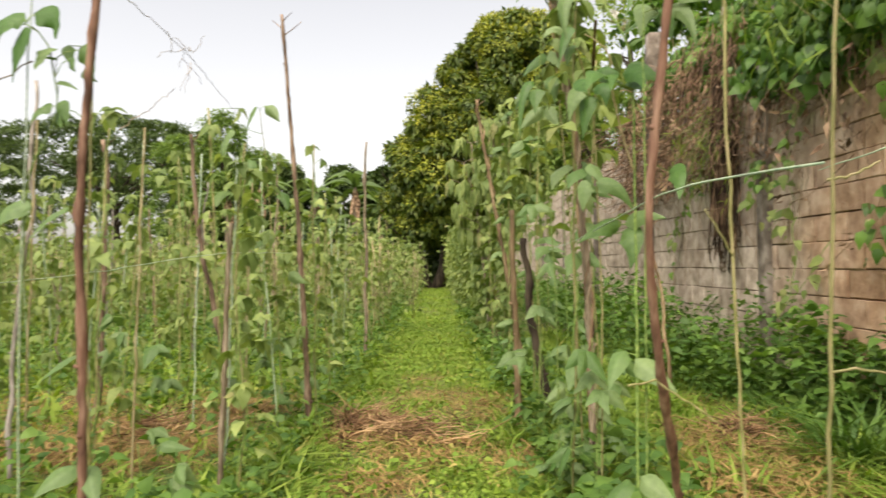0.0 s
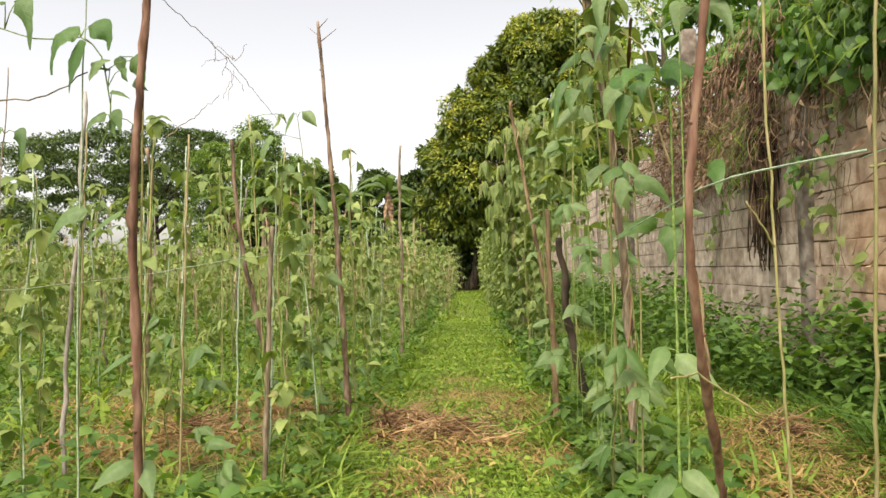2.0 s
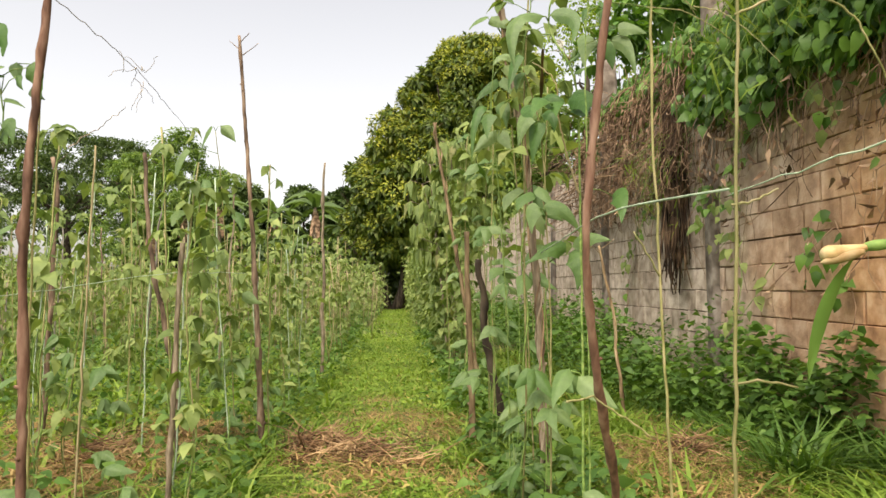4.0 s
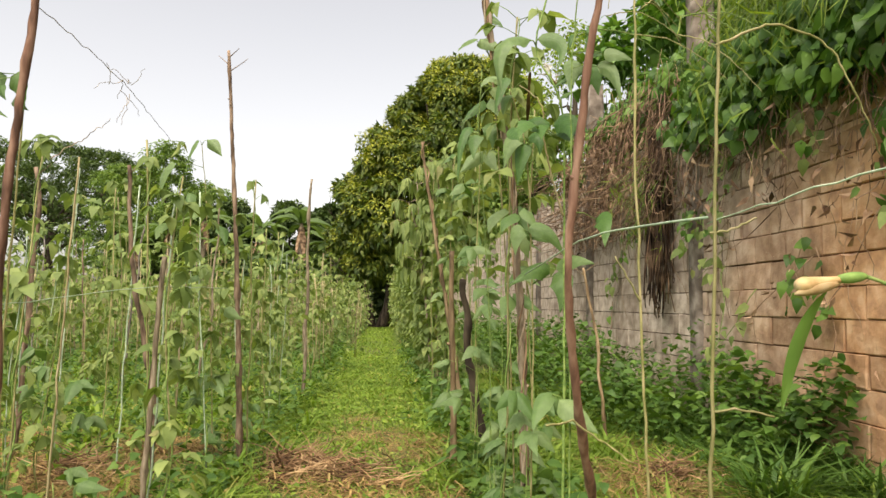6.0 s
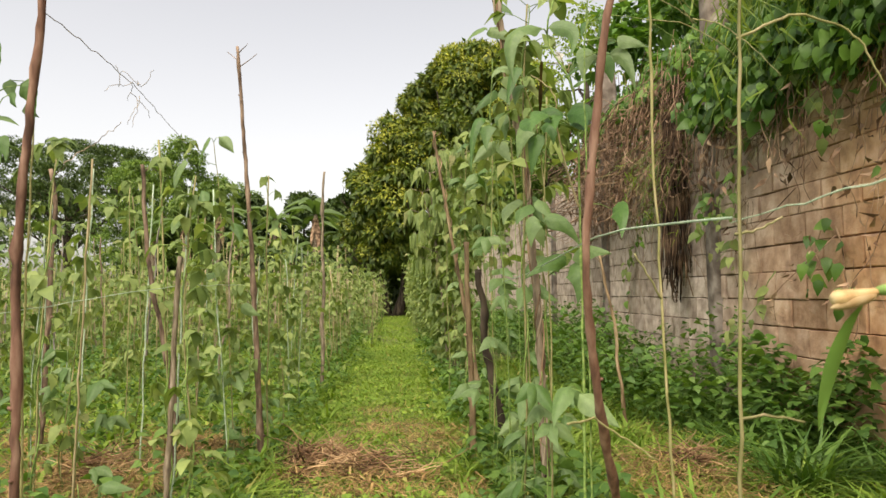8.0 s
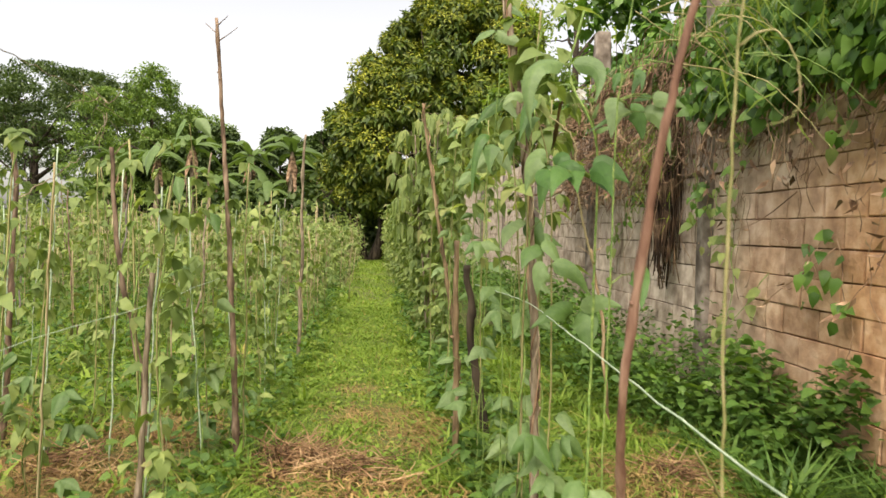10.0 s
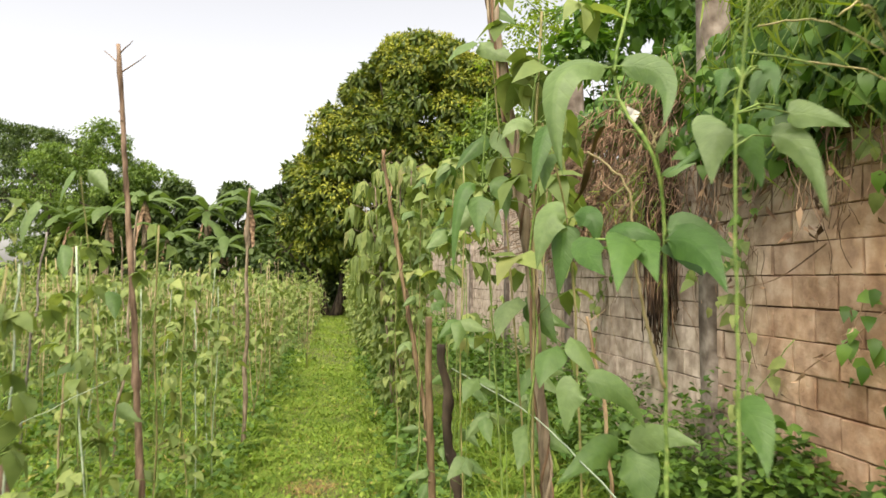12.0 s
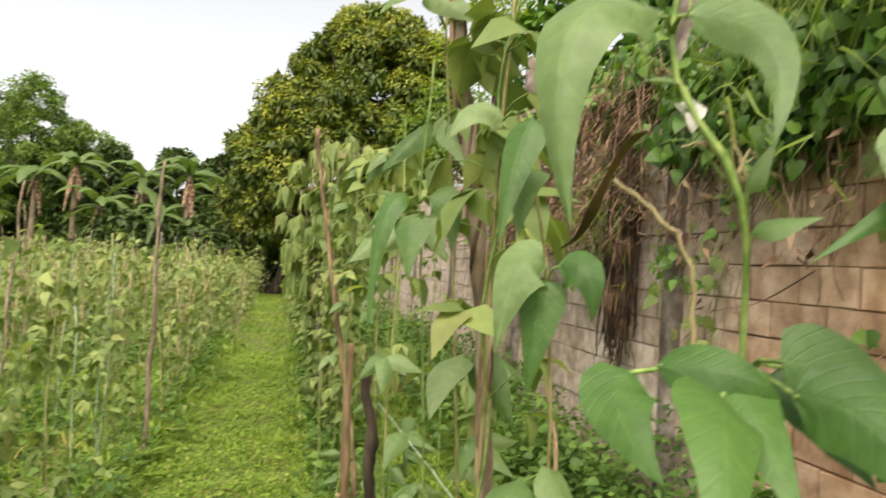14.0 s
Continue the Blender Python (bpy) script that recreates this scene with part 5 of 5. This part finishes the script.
def leafy_bean(x, y, low, high, n, seed, reach=0.16, size=0.12):
    """A bean plant of three-leaved sprays between two heights."""
    rng = np.random.default_rng(seed)
    rows = []
    for _ in range(n):
        a = rng.random() * 6.28
        z = low + (high - low) * rng.random()
        b = np.array([x + math.cos(a) * reach * rng.uniform(0.4, 1.1), y + math.sin(a) * reach * rng.uniform(0.4, 1.1), z])
        for turn in (-1.1, 0.0, 1.1):
            s = size * rng.uniform(0.75, 1.15)
            d = np.array([math.cos(a + turn), math.sin(a + turn), -rng.uniform(0.4, 1.3)])
            rows.append((tuple(b), tuple(b + d / np.linalg.norm(d) * s)))
    near_bean("leafy bean plant with broad three-part leaves", [(x, y, 0), (x + 0.02, y, high * 0.5), (x, y, high)], 0.0026, rows, seed, STEM)


leafy_bean(0.58, 2.75, 0.15, 0.75, 6, 611)
leafy_bean(0.5, 3.05, 0.1, 0.5, 5, 612)
leafy_bean(0.62, 3.6, 0.2, 1.5, 9, 613)
leafy_bean(0.66, 3.35, 0.1, 0.7, 8, 625)
leafy_bean(0.52, 3.75, 0.1, 0.6, 6, 626)
leafy_bean(-1.0, 4.75, 0.1, 0.6, 6, 627)
leafy_bean(0.55, 4.05, 0.15, 2.2, 11, 614)
leafy_bean(0.66, 5.0, 0.3, 2.3, 12, 615)
leafy_bean(0.6, 5.7, 0.3, 2.3, 12, 616)
leafy_bean(-1.15, 4.3, 0.1, 0.7, 6, 617)
leafy_bean(-1.6, 3.6, 0.15, 0.9, 7, 618)
leafy_bean(-1.2, 2.75, 0.05, 0.35, 5, 619)
# bare yellow climbing stems close to the path
near_bean("bare yellow-green bean stem with a forked shoot", [(0.5, 1.2, 0), (0.49, 1.18, 0.6), (0.475, 1.18, 1.03), (0.465, 1.18, 1.3), (0.468, 1.18, 1.7), (0.5, 1.17, 2.1)], 0.003,
          [], 605)
near_bean("bare yellow-green bean stem with short side shoots", [(0.41, 0.8, 0), (0.405, 0.79, 0.6), (0.41, 0.78, 0.93), (0.415, 0.78, 1.1), (0.425, 0.78, 1.4), (0.45, 0.77, 1.8)], 0.0029,
          [], 606)
near_bean("leafy bean plant on the reddish stake beside the path", [(-0.97, 1.95, 0), (-0.985, 1.93, 0.9), (-0.97, 1.92, 1.5), (-0.94, 1.9, 1.95)], 0.0035,
          [((-1.006, 1.95, 1.592), (-0.97, 1.9, 1.53)), ((-1.074, 1.95, 1.486), (-1.045, 1.9, 1.42)), ((-1.05, 1.95, 1.66), (-1.02, 1.92, 1.6)),
           ((-1.02, 1.9, 1.2), (-1.1, 1.85, 1.12)), ((-1.0, 1.92, 0.8), (-1.08, 1.86, 0.73)), ((-0.98, 1.92, 0.5), (-0.9, 1.85, 0.43)), ((-1.0, 1.92, 0.5), (-1.08, 1.85, 0.44))], 607)
near_bean("leafy bean plant on a thin stem in the bean row", [(-1.17, 1.93, 0), (-1.16, 1.92, 0.9), (-1.14, 1.91, 1.3), (-1.05, 1.91, 1.46), (-1.077, 1.9, 1.655), (-1.13, 1.9, 1.71), (-1.25, 1.9, 1.69), (-1.45, 1.9, 1.76)], 0.003,
          [((-1.053, 1.9, 1.605), (-1.09, 1.87, 1.6)), ((-1.02, 1.9, 1.609), (-0.99, 1.87, 1.56)), ((-1.06, 1.92, 1.55), (-1.0, 1.9, 1.53))], 609, STEM,
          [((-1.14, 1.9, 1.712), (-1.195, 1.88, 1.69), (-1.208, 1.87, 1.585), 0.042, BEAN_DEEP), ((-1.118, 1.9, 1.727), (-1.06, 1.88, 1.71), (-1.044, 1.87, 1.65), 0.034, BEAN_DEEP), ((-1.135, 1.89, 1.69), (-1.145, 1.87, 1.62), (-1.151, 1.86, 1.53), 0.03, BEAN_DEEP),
           ((-1.075, 1.9, 1.635), (-1.085, 1.88, 1.615), (-1.098, 1.87, 1.565), 0.034), ((-0.995, 1.9, 1.632), (-0.965, 1.89, 1.6), (-0.95, 1.88, 1.533), 0.028),
           ((-1.335, 1.9, 1.807), (-1.29, 1.88, 1.77), (-1.27, 1.87, 1.658), 0.03), ((-1.36, 1.9, 1.81), (-1.395, 1.88, 1.79), (-1.42, 1.87, 1.73), 0.024),
           ((-1.065, 1.9, 1.477), (-1.1, 1.89, 1.46), (-1.116, 1.88, 1.42), 0.02), ((-1.055, 1.9, 1.477), (-1.03, 1.89, 1.465), (-1.017, 1.88, 1.415), 0.02), ((-1.12, 1.9, 1.2), (-1.18, 1.88, 1.18), (-1.22, 1.87, 1.1), 0.026)])
near_bean("thin bean stem with hanging leaves in the bean row", [(-1.4, 1.92, 0), (-1.39, 1.91, 0.9), (-1.376, 1.9, 1.32), (-1.36, 1.9, 1.45), (-1.353, 1.9, 1.62)], 0.0026, [], 624, GREYBARK,
          [((-1.335, 1.9, 1.435), (-1.31, 1.89, 1.41), (-1.301, 1.88, 1.325), 0.02), ((-1.38, 1.9, 1.45), (-1.39, 1.89, 1.42), (-1.39, 1.88, 1.365), 0.022)])


def shoot(name, pts, r0, r1, mat, label, category, seed, wiggle=0.004, steps=24):
    """A thin line through the points: twine, tendril or shoot."""
    rng = np.random.default_rng(seed)
    p = np.array(pts, float)
    d = np.concatenate([[0], np.cumsum(np.linalg.norm(np.diff(p, axis=0), axis=1))])
    s = np.linspace(0, d[-1], steps)
    line = np.stack([np.interp(s, d, p[:, k]) for k in range(3)], 1)
    for _ in range(max(2, steps // 4)):
        line[1:-1] = 0.25 * line[:-2] + 0.5 * line[1:-1] + 0.25 * line[2:]
    line[1:-1] += rng.normal(0, wiggle, (steps - 2, 3))
    o = line[0].copy()
    ob = part(name, tube(Pile(), line - o, np.linspace(r0, r1, steps), 5), mat)
    ob.location = o
    return tagged(ob, label, category)


shoot("twine", [(0.59, 4.6, 1.1), (0.6, 3.12, 1.15), (0.425, 1.45, 1.175), (0.4, 1.3, 1.178), (0.395, 1.05, 1.168), (0.412, 0.79, 1.15)], 0.0024, 0.0018, TWINE, "pale green plastic twine tied between the bean stakes", "twine", 701, 0.001, 40)
shoot("plastic_ribbon", [(0.44, 0.85, 1.15), (0.425, 0.78, 1.15), (0.44, 0.6, 1.158), (0.455, 0.42, 1.165)], 0.0007, 0.0013, TWINE, "pale torn plastic ribbon caught on a bean stem", "ribbon", 706, 0.001, 16)
for k, (px, py, h) in enumerate(((-2.01, 3.36, 1.75), (-1.94, 4.4, 1.85), (-1.57, 4.39, 1.75), (-1.29, 4.54, 1.7), (-2.48, 5.0, 1.7), (-1.1, 3.55, 1.6), (-1.38, 3.1, 1.66))):
    shoot("twine", [(px, py, 0), (px + 0.02, py, h * 0.5), (px + 0.05, py, h)], 0.0055, 0.0045, TWINE if k % 3 else STALK, "pale vertical twine that holds a climbing bean", "twine", 750 + k, 0.003, 20)
shoot("twine", [(-1.15, 1.9, 0), (-1.149, 1.9, 1.075), (-1.125, 1.9, 1.83), (-1.11, 1.9, 2.2)], 0.0024, 0.0022, TWINE, "pale vertical twine that holds a climbing bean", "twine", 760, 0.001, 20)
shoot("dry_tendril", [(-1.6, 1.9, 1.5), (-1.395, 1.9, 1.523), (-1.26, 1.9, 1.527), (-1.166, 1.9, 1.558), (-1.12, 1.9, 1.6)], 0.003, 0.002, GREYBARK, "thin dry tendril in the bean row", "tendril", 761, 0.003, 16)
near_bean("bean shoot on the tall brown stake", [(-1.0, 4.4, 0), (-1.05, 4.36, 1.0), (-1.1, 4.33, 1.7), (-1.13, 4.3, 2.0)], 0.004,
          [((-1.154, 4.3, 2.03), (-1.195, 4.24, 1.88)), ((-1.1, 4.3, 2.035), (-1.01, 4.26, 1.915)), ((-1.3, 4.3, 1.89), (-1.34, 4.24, 1.72)), ((-1.2, 4.3, 1.7), (-1.12, 4.22, 1.58)), ((-1.0, 4.3, 1.5), (-0.92, 4.22, 1.4)),
           ((-1.1, 4.3, 1.2), (-1.2, 4.22, 1.12)), ((-0.95, 4.3, 1.0), (-0.86, 4.24, 0.9)), ((-1.0, 4.3, 0.6), (-0.88, 4.2, 0.52)), ((-1.02, 4.3, 0.6), (-1.12, 4.2, 0.5))], 608)


def wrapped_vine(points, turns, radius, seed, mat, label):
    """A dead stem wound round a stake."""
    rng = np.random.default_rng(seed)
    p = np.array(points, float)
    z = np.linspace(p[0, 2], p[-1, 2], 70)
    core = np.stack([np.interp(z, p[:, 2], p[:, 0]), np.interp(z, p[:, 2], p[:, 1]), z], 1)
    ph = np.linspace(0, turns * 2 * np.pi, 70) + 0.5 * np.sin(z * 7)
    line = core + np.stack([np.cos(ph), np.sin(ph), 0 * ph], 1) * radius * (1 + 0.25 * rng.random((70, 1)))
    o = line[0].copy()
    ob = part("wound_vine", tube(Pile(), line - o, 0.0042 * (1 + 0.4 * rng.random(70)), 5), mat)
    ob.location = o
    return tagged(ob, label, "vine")


for k in range(3):
    wrapped_vine([(0.68, 3.14, 0.02), (0.648, 3.13, 0.93), (0.596, 3.12, 1.58), (0.505, 3.12, 2.2), (0.44, 3.12, 2.6)], 3 + 2 * k, 0.016, 770 + k, (DRYVINE, GREYBARK, DEADROPE)[k], "dead brown vine wound round a grey stake")
wrapped_vine([(0.75, 6.3, 0.02), (0.32, 6.3, 2.55)], 9, 0.02, 790, DRYVINE, "dead brown vine wound round a leaning stick")
shoot("twine", [(-1.24, 1.6, 0.98), (-1.2, 2.6, 1.03), (-0.95, 2.9, 1.1), (-0.95, 4.35, 1.12)], 0.0016, 0.0016, TWINE, "pale green plastic twine tied between the bean stakes", "twine", 702, 0.002, 30)
shoot("dry_tendril", [(-0.94, 1.88, 1.83), (-0.92, 2.2, 1.82), (-0.915, 2.5, 1.8), (-0.93, 2.9, 1.76), (-0.95, 3.2, 1.74)], 0.0014, 0.001, GREYBARK, "thin dry tendril strung between stakes", "tendril", 703, 0.003, 40)
shoot("dry_tendril", [(-1.07, 2.3, 1.49), (-0.97, 2.3, 1.56), (-0.89, 2.3, 1.63)], 0.002, 0.001, GREYBARK, "thin dry tendril in the bean row", "tendril", 704, 0.003)
rngt = np.random.default_rng(705)
for k in range(9):
    c = np.array((-0.916, 2.5, 1.8)) + rngt.normal(0, 0.022, 3)
    a = sphere_dirs(rngt, 1)[0] * 0.05
    shoot("dry_tendril", [c - a * 0.2, c + a * 0.5 + (0.012, 0, -0.01), c + a * 1.3, c + a * 1.7 + (0, 0, -0.02)], 0.0012, 0.0008, GREYBARK, "curled dry tendril on a string", "tendril", 710 + k, 0.002, 10)
shoot("side_shoot", [(0.475, 1.18, 1.05), (0.45, 1.17, 1.09), (0.425, 1.17, 1.13)], 0.002, 0.0014, YTWINE, "short cut yellow side shoot on a bean stem", "shoot", 720, 0.001, 10)
shoot("side_shoot", [(0.41, 0.78, 1.13), (0.44, 0.78, 1.135), (0.468, 0.78, 1.15)], 0.0018, 0.0013, YTWINE, "short cut yellow side shoot on a bean stem", "shoot", 721, 0.001, 10)
shoot("side_shoot", [(0.41, 0.78, 0.92), (0.44, 0.78, 0.925), (0.485, 0.78, 0.915)], 0.0018, 0.0013, YTWINE, "short cut yellow side shoot on a bean stem", "shoot", 722, 0.001, 10)
shoot("yellow_tie", [(0.37, 1.45, 0.79), (0.43, 1.49, 0.8), (0.5, 1.5, 0.75), (0.58, 1.5, 0.7)], 0.0028, 0.002, YTWINE, "yellow strip tied round the leaning stake", "tie", 723, 0.002, 14)
for k, pts in enumerate(([(0.47, 1.18, 1.72), (0.51, 1.16, 1.75), (0.545, 1.15, 1.7), (0.55, 1.15, 1.62), (0.5, 1.15, 1.6)], [(0.6, 1.6, 2.0), (0.56, 1.58, 1.9), (0.545, 1.57, 1.76)],
                         [(0.42, 0.78, 1.36), (0.5, 0.79, 1.4), (0.58, 0.8, 1.38), (0.62, 0.8, 1.3), (0.66, 0.82, 1.24)], [(0.6, 1.9, 2.1), (0.72, 1.85, 2.0), (0.85, 1.85, 2.02), (0.98, 1.9, 1.95)],
                         [(0.58, 1.9, 2.0), (0.68, 1.88, 1.93), (0.8, 1.9, 1.97), (0.9, 1.95, 1.9)])):
    shoot("climbing_shoot", pts, 0.0019, 0.001, YTWINE, "loose yellow-green climbing shoot of a bean", "shoot", 730 + k, 0.0008, 36)
rngs = np.random.default_rng(740)
for k in range(16):
    a = np.array((rngs.uniform(0.58, 0.95), rngs.uniform(1.8, 2.2), rngs.uniform(1.9, 2.2)))
    d = np.array((rngs.uniform(0.1, 0.3), rngs.normal(0, 0.1), rngs.normal(-0.03, 0.08)))
    shoot("climbing_shoot", [a, a + d * 0.4 + (0, 0, 0.03), a + d * 0.8, a + d + (0.02, 0, -0.05)], 0.002, 0.001, YTWINE if k % 2 else STEM, "loose yellow-green climbing shoot of a bean", "shoot", 741 + k, 0.001, 20)
stake("bean_stake", (0.41, 0.48, 0), (0.42, 0.48, 1.45), 0.006, 0.0055, GREYSTICK, "thin pale grey stick beside the path", 213, 0.006, 1, 0, "bean stakes")


shoot("withered_vine", [(0.46, 2.26, 1.79), (0.5, 2.25, 1.762), (0.53, 2.25, 1.742), (0.545, 2.25, 1.7), (0.54, 2.25, 1.65), (0.545, 2.25, 1.6), (0.575, 2.27, 1.48), (0.622, 2.29, 1.35)], 0.0018, 0.0042, STALK, "thick pale withered bean vine", "vine", 770, 0.0012, 44)
rngf = np.random.default_rng(745)
for k in range(10):
    a = np.array((0.588, 2.25, 1.79)) + rngf.normal(0, 0.006, 3)
    d = np.array((rngf.normal(0, 0.03), rngf.normal(0, 0.02), rngf.uniform(0.01, 0.06)))
    shoot("climbing_shoot", [a, a + d * 0.6 + (0, 0, 0.01), a + d, a + d * 1.1 + (rngf.normal(0, 0.012), 0, -0.012)], 0.002, 0.0008, (YTWINE, STEM, STALK)[k % 3], "short curled yellow-green shoot at a bean stem's fork", "shoot", 780 + k, 0.0006, 12)


def white_flower(place):
    """A small open white bean flower: two wide petals over a folded keel."""
    rng = np.random.default_rng(746)
    t = thing("white_bean_flower", place, "small open white bean flower on a thin stalk", "flower")
    for k, (dx, dz) in enumerate(((-0.011, 0.007), (0.012, 0.006), (0.001, -0.01), (-0.004, 0.013))):
        n = 1
        pos = np.zeros((n, 3))
        blade = leaves(OVATE, pos, np.array([[dx, -0.004, dz]]), np.array([[rng.normal(0, 0.2), -1.0, 0.3]]), 0.019, 1.6, 0.3)
        part("petal", Pile().repeat(blade, OVATE_F), WHITE, t)
    part("stalk", tube(Pile(), [(0, 0.002, 0), (-0.02, -0.01, 0.004), (-0.045, -0.03, 0.012)], [0.0014, 0.0013, 0.0013], 5), STEM, t)


WHITE = rough_mat("white_petal", [(0.2, (0.62, 0.6, 0.55)), (0.5, (0.76, 0.75, 0.71)), (0.9, (0.82, 0.81, 0.79))], 60, 0.6, 0.15, 0.001)
white_flower((0.568, 2.31, 1.873))


def bean_flower():
    """A folded pale yellow bean flower on its stalk, with the young leaf below."""
    t = thing("bean_flower", (0.405, 0.5, 1.066), "pale orange-yellow bean flower bud on a green stalk", "flower")
    petal = bpy.data.materials["pale_petal"]
    s = np.linspace(0, 1, 12)
    line = np.stack([-0.026 - 0.036 * s, 0 * s, -0.002 - 0.006 * s], 1)
    part("petals", tube(Pile(), line, 0.0026 + 0.0048 * s ** 1.2 * (1 - 0.75 * np.clip((s - 0.8) / 0.2, 0, 1) ** 2), 12), petal, t, "pale cream petals")
    line = np.stack([-0.03 - 0.035 * s, 0 * s - 0.002, -0.0055 - 0.009 * s], 1)
    part("keel", tube(Pile(), line, 0.0045 * np.sin(np.pi * np.clip(0.1 + 0.88 * s, 0, 1)) ** 0.7, 8), petal, t)
    line = np.stack([-0.005 - 0.024 * s, 0 * s, 0.001 - 0.003 * s], 1)
    part("calyx", tube(Pile(), line, 0.0022 + 0.0022 * np.sin(np.pi * s) ** 0.7, 8), STEM, t)
    part("stalk", tube(Pile(), [(-0.006, 0, 0.001), (0.004, -0.004, -0.003), (0.012, -0.02, -0.012)], [0.0016, 0.0015, 0.0015], 6), STEM, t)
    line = np.stack([-0.021 - 0.052 * s ** 0.8, 0.004 + 0 * s, -0.004 - 0.1 * s ** 1.5], 1)
    w = 0.0155 * np.sin(np.pi * np.clip(0.04 + 0.95 * s, 0, 1)) ** 0.8
    v = np.concatenate([line + np.stack([w * 0.7, w * 0.5, w * 0.5], 1), line + (0, 0.003, 0), line - np.stack([w * 0.7, -w * 0.2, w * 0.5], 1)])
    f = [(i, i + 1, i + 13, i + 12) for i in range(11)] + [(12 + i, 13 + i, 25 + i, 24 + i) for i in range(11)]
    part("leaf_blade", Pile().add(v, f), WEED, t, "narrow dark green young leaf")
    return t


PETAL = rough_mat("pale_petal", [(0.2, (0.3, 0.16, 0.06)), (0.5, (0.44, 0.31, 0.15)), (0.9, (0.52, 0.43, 0.26))], 60, 0.6, 0.2, 0.001)
bean_flower()


def dead_leaf():
    """A long curled dead leaf hanging from the young bean."""
    s = np.linspace(0, 1, 12)
    mid = np.stack([0.06 * s, 0.35 * s, 0.014 * np.sin(s * 7) - 0.115 * s ** 1.15], 1)
    w = 0.0062 * np.sin(np.pi * np.clip(s * 0.9 + 0.08, 0, 1)) ** 0.6 * (1 + 0.3 * np.sin(s * 14))
    v = np.concatenate([mid + np.stack([w, 0 * s, w * 0.5], 1), mid, mid + np.stack([-w, 0 * s, w * 0.6], 1)])
    f = [(i, i + 1, i + 13, i + 12) for i in range(11)] + [(12 + i, 13 + i, 25 + i, 24 + i) for i in range(11)]
    ob = part("dead_leaf", Pile().add(v, f), DRYVINE)
    ob.location = (0.5, 2.27, 1.84)
    tagged(ob, "long curled dark brown dead bean leaf", "dead leaf")


dead_leaf()


def straw_heap(place, n, seed):
    """Uprooted brown stems thrown together on the path."""
    rng = np.random.default_rng(seed)
    p = Pile()
    for _ in range(n):
        o = rng.normal(0, 1, 2) * (0.17, 0.14)
        top = 0.13 * math.exp(-(o[0] / 0.2) ** 2 - (o[1] / 0.17) ** 2)
        a = np.array([o[0], o[1], 0.015 + top * rng.random()])
        w = rng.random() * 6.28
        d = np.array([math.cos(w), math.sin(w), rng.normal(0.12, 0.25)]) * rng.uniform(0.1, 0.32)
        line = wander(rng, a, a + d, 6, 0.06)
        line[:, 2] = np.maximum(line[:, 2], 0.012)
        tube(p, line, np.linspace(0.0045, 0.0016, 6), 4)
    ob = part("straw_heap", p, DRYSTRAW)
    ob.location = (place[0], place[1], float(ground_z(*place)))
    return tagged(ob, "heap of reddish brown dead stems lying on the path", "straw", kind="stuff")


DRYSTRAW = rough_mat("dead_straw_stem", [(0.25, (0.11, 0.06, 0.033)), (0.5, (0.28, 0.17, 0.09)), (0.75, (0.46, 0.32, 0.18))], 6, 0.9, 0.3, 0.004, (1, 1, 1), 0.45, "island")
straw_heap((-0.5, 4.4), 260, 801)
straw_heap((-0.05, 4.2), 110, 802)
straw_heap((-1.75, 4.3), 120, 803)
straw_heap((1.75, 4.0), 160, 804)
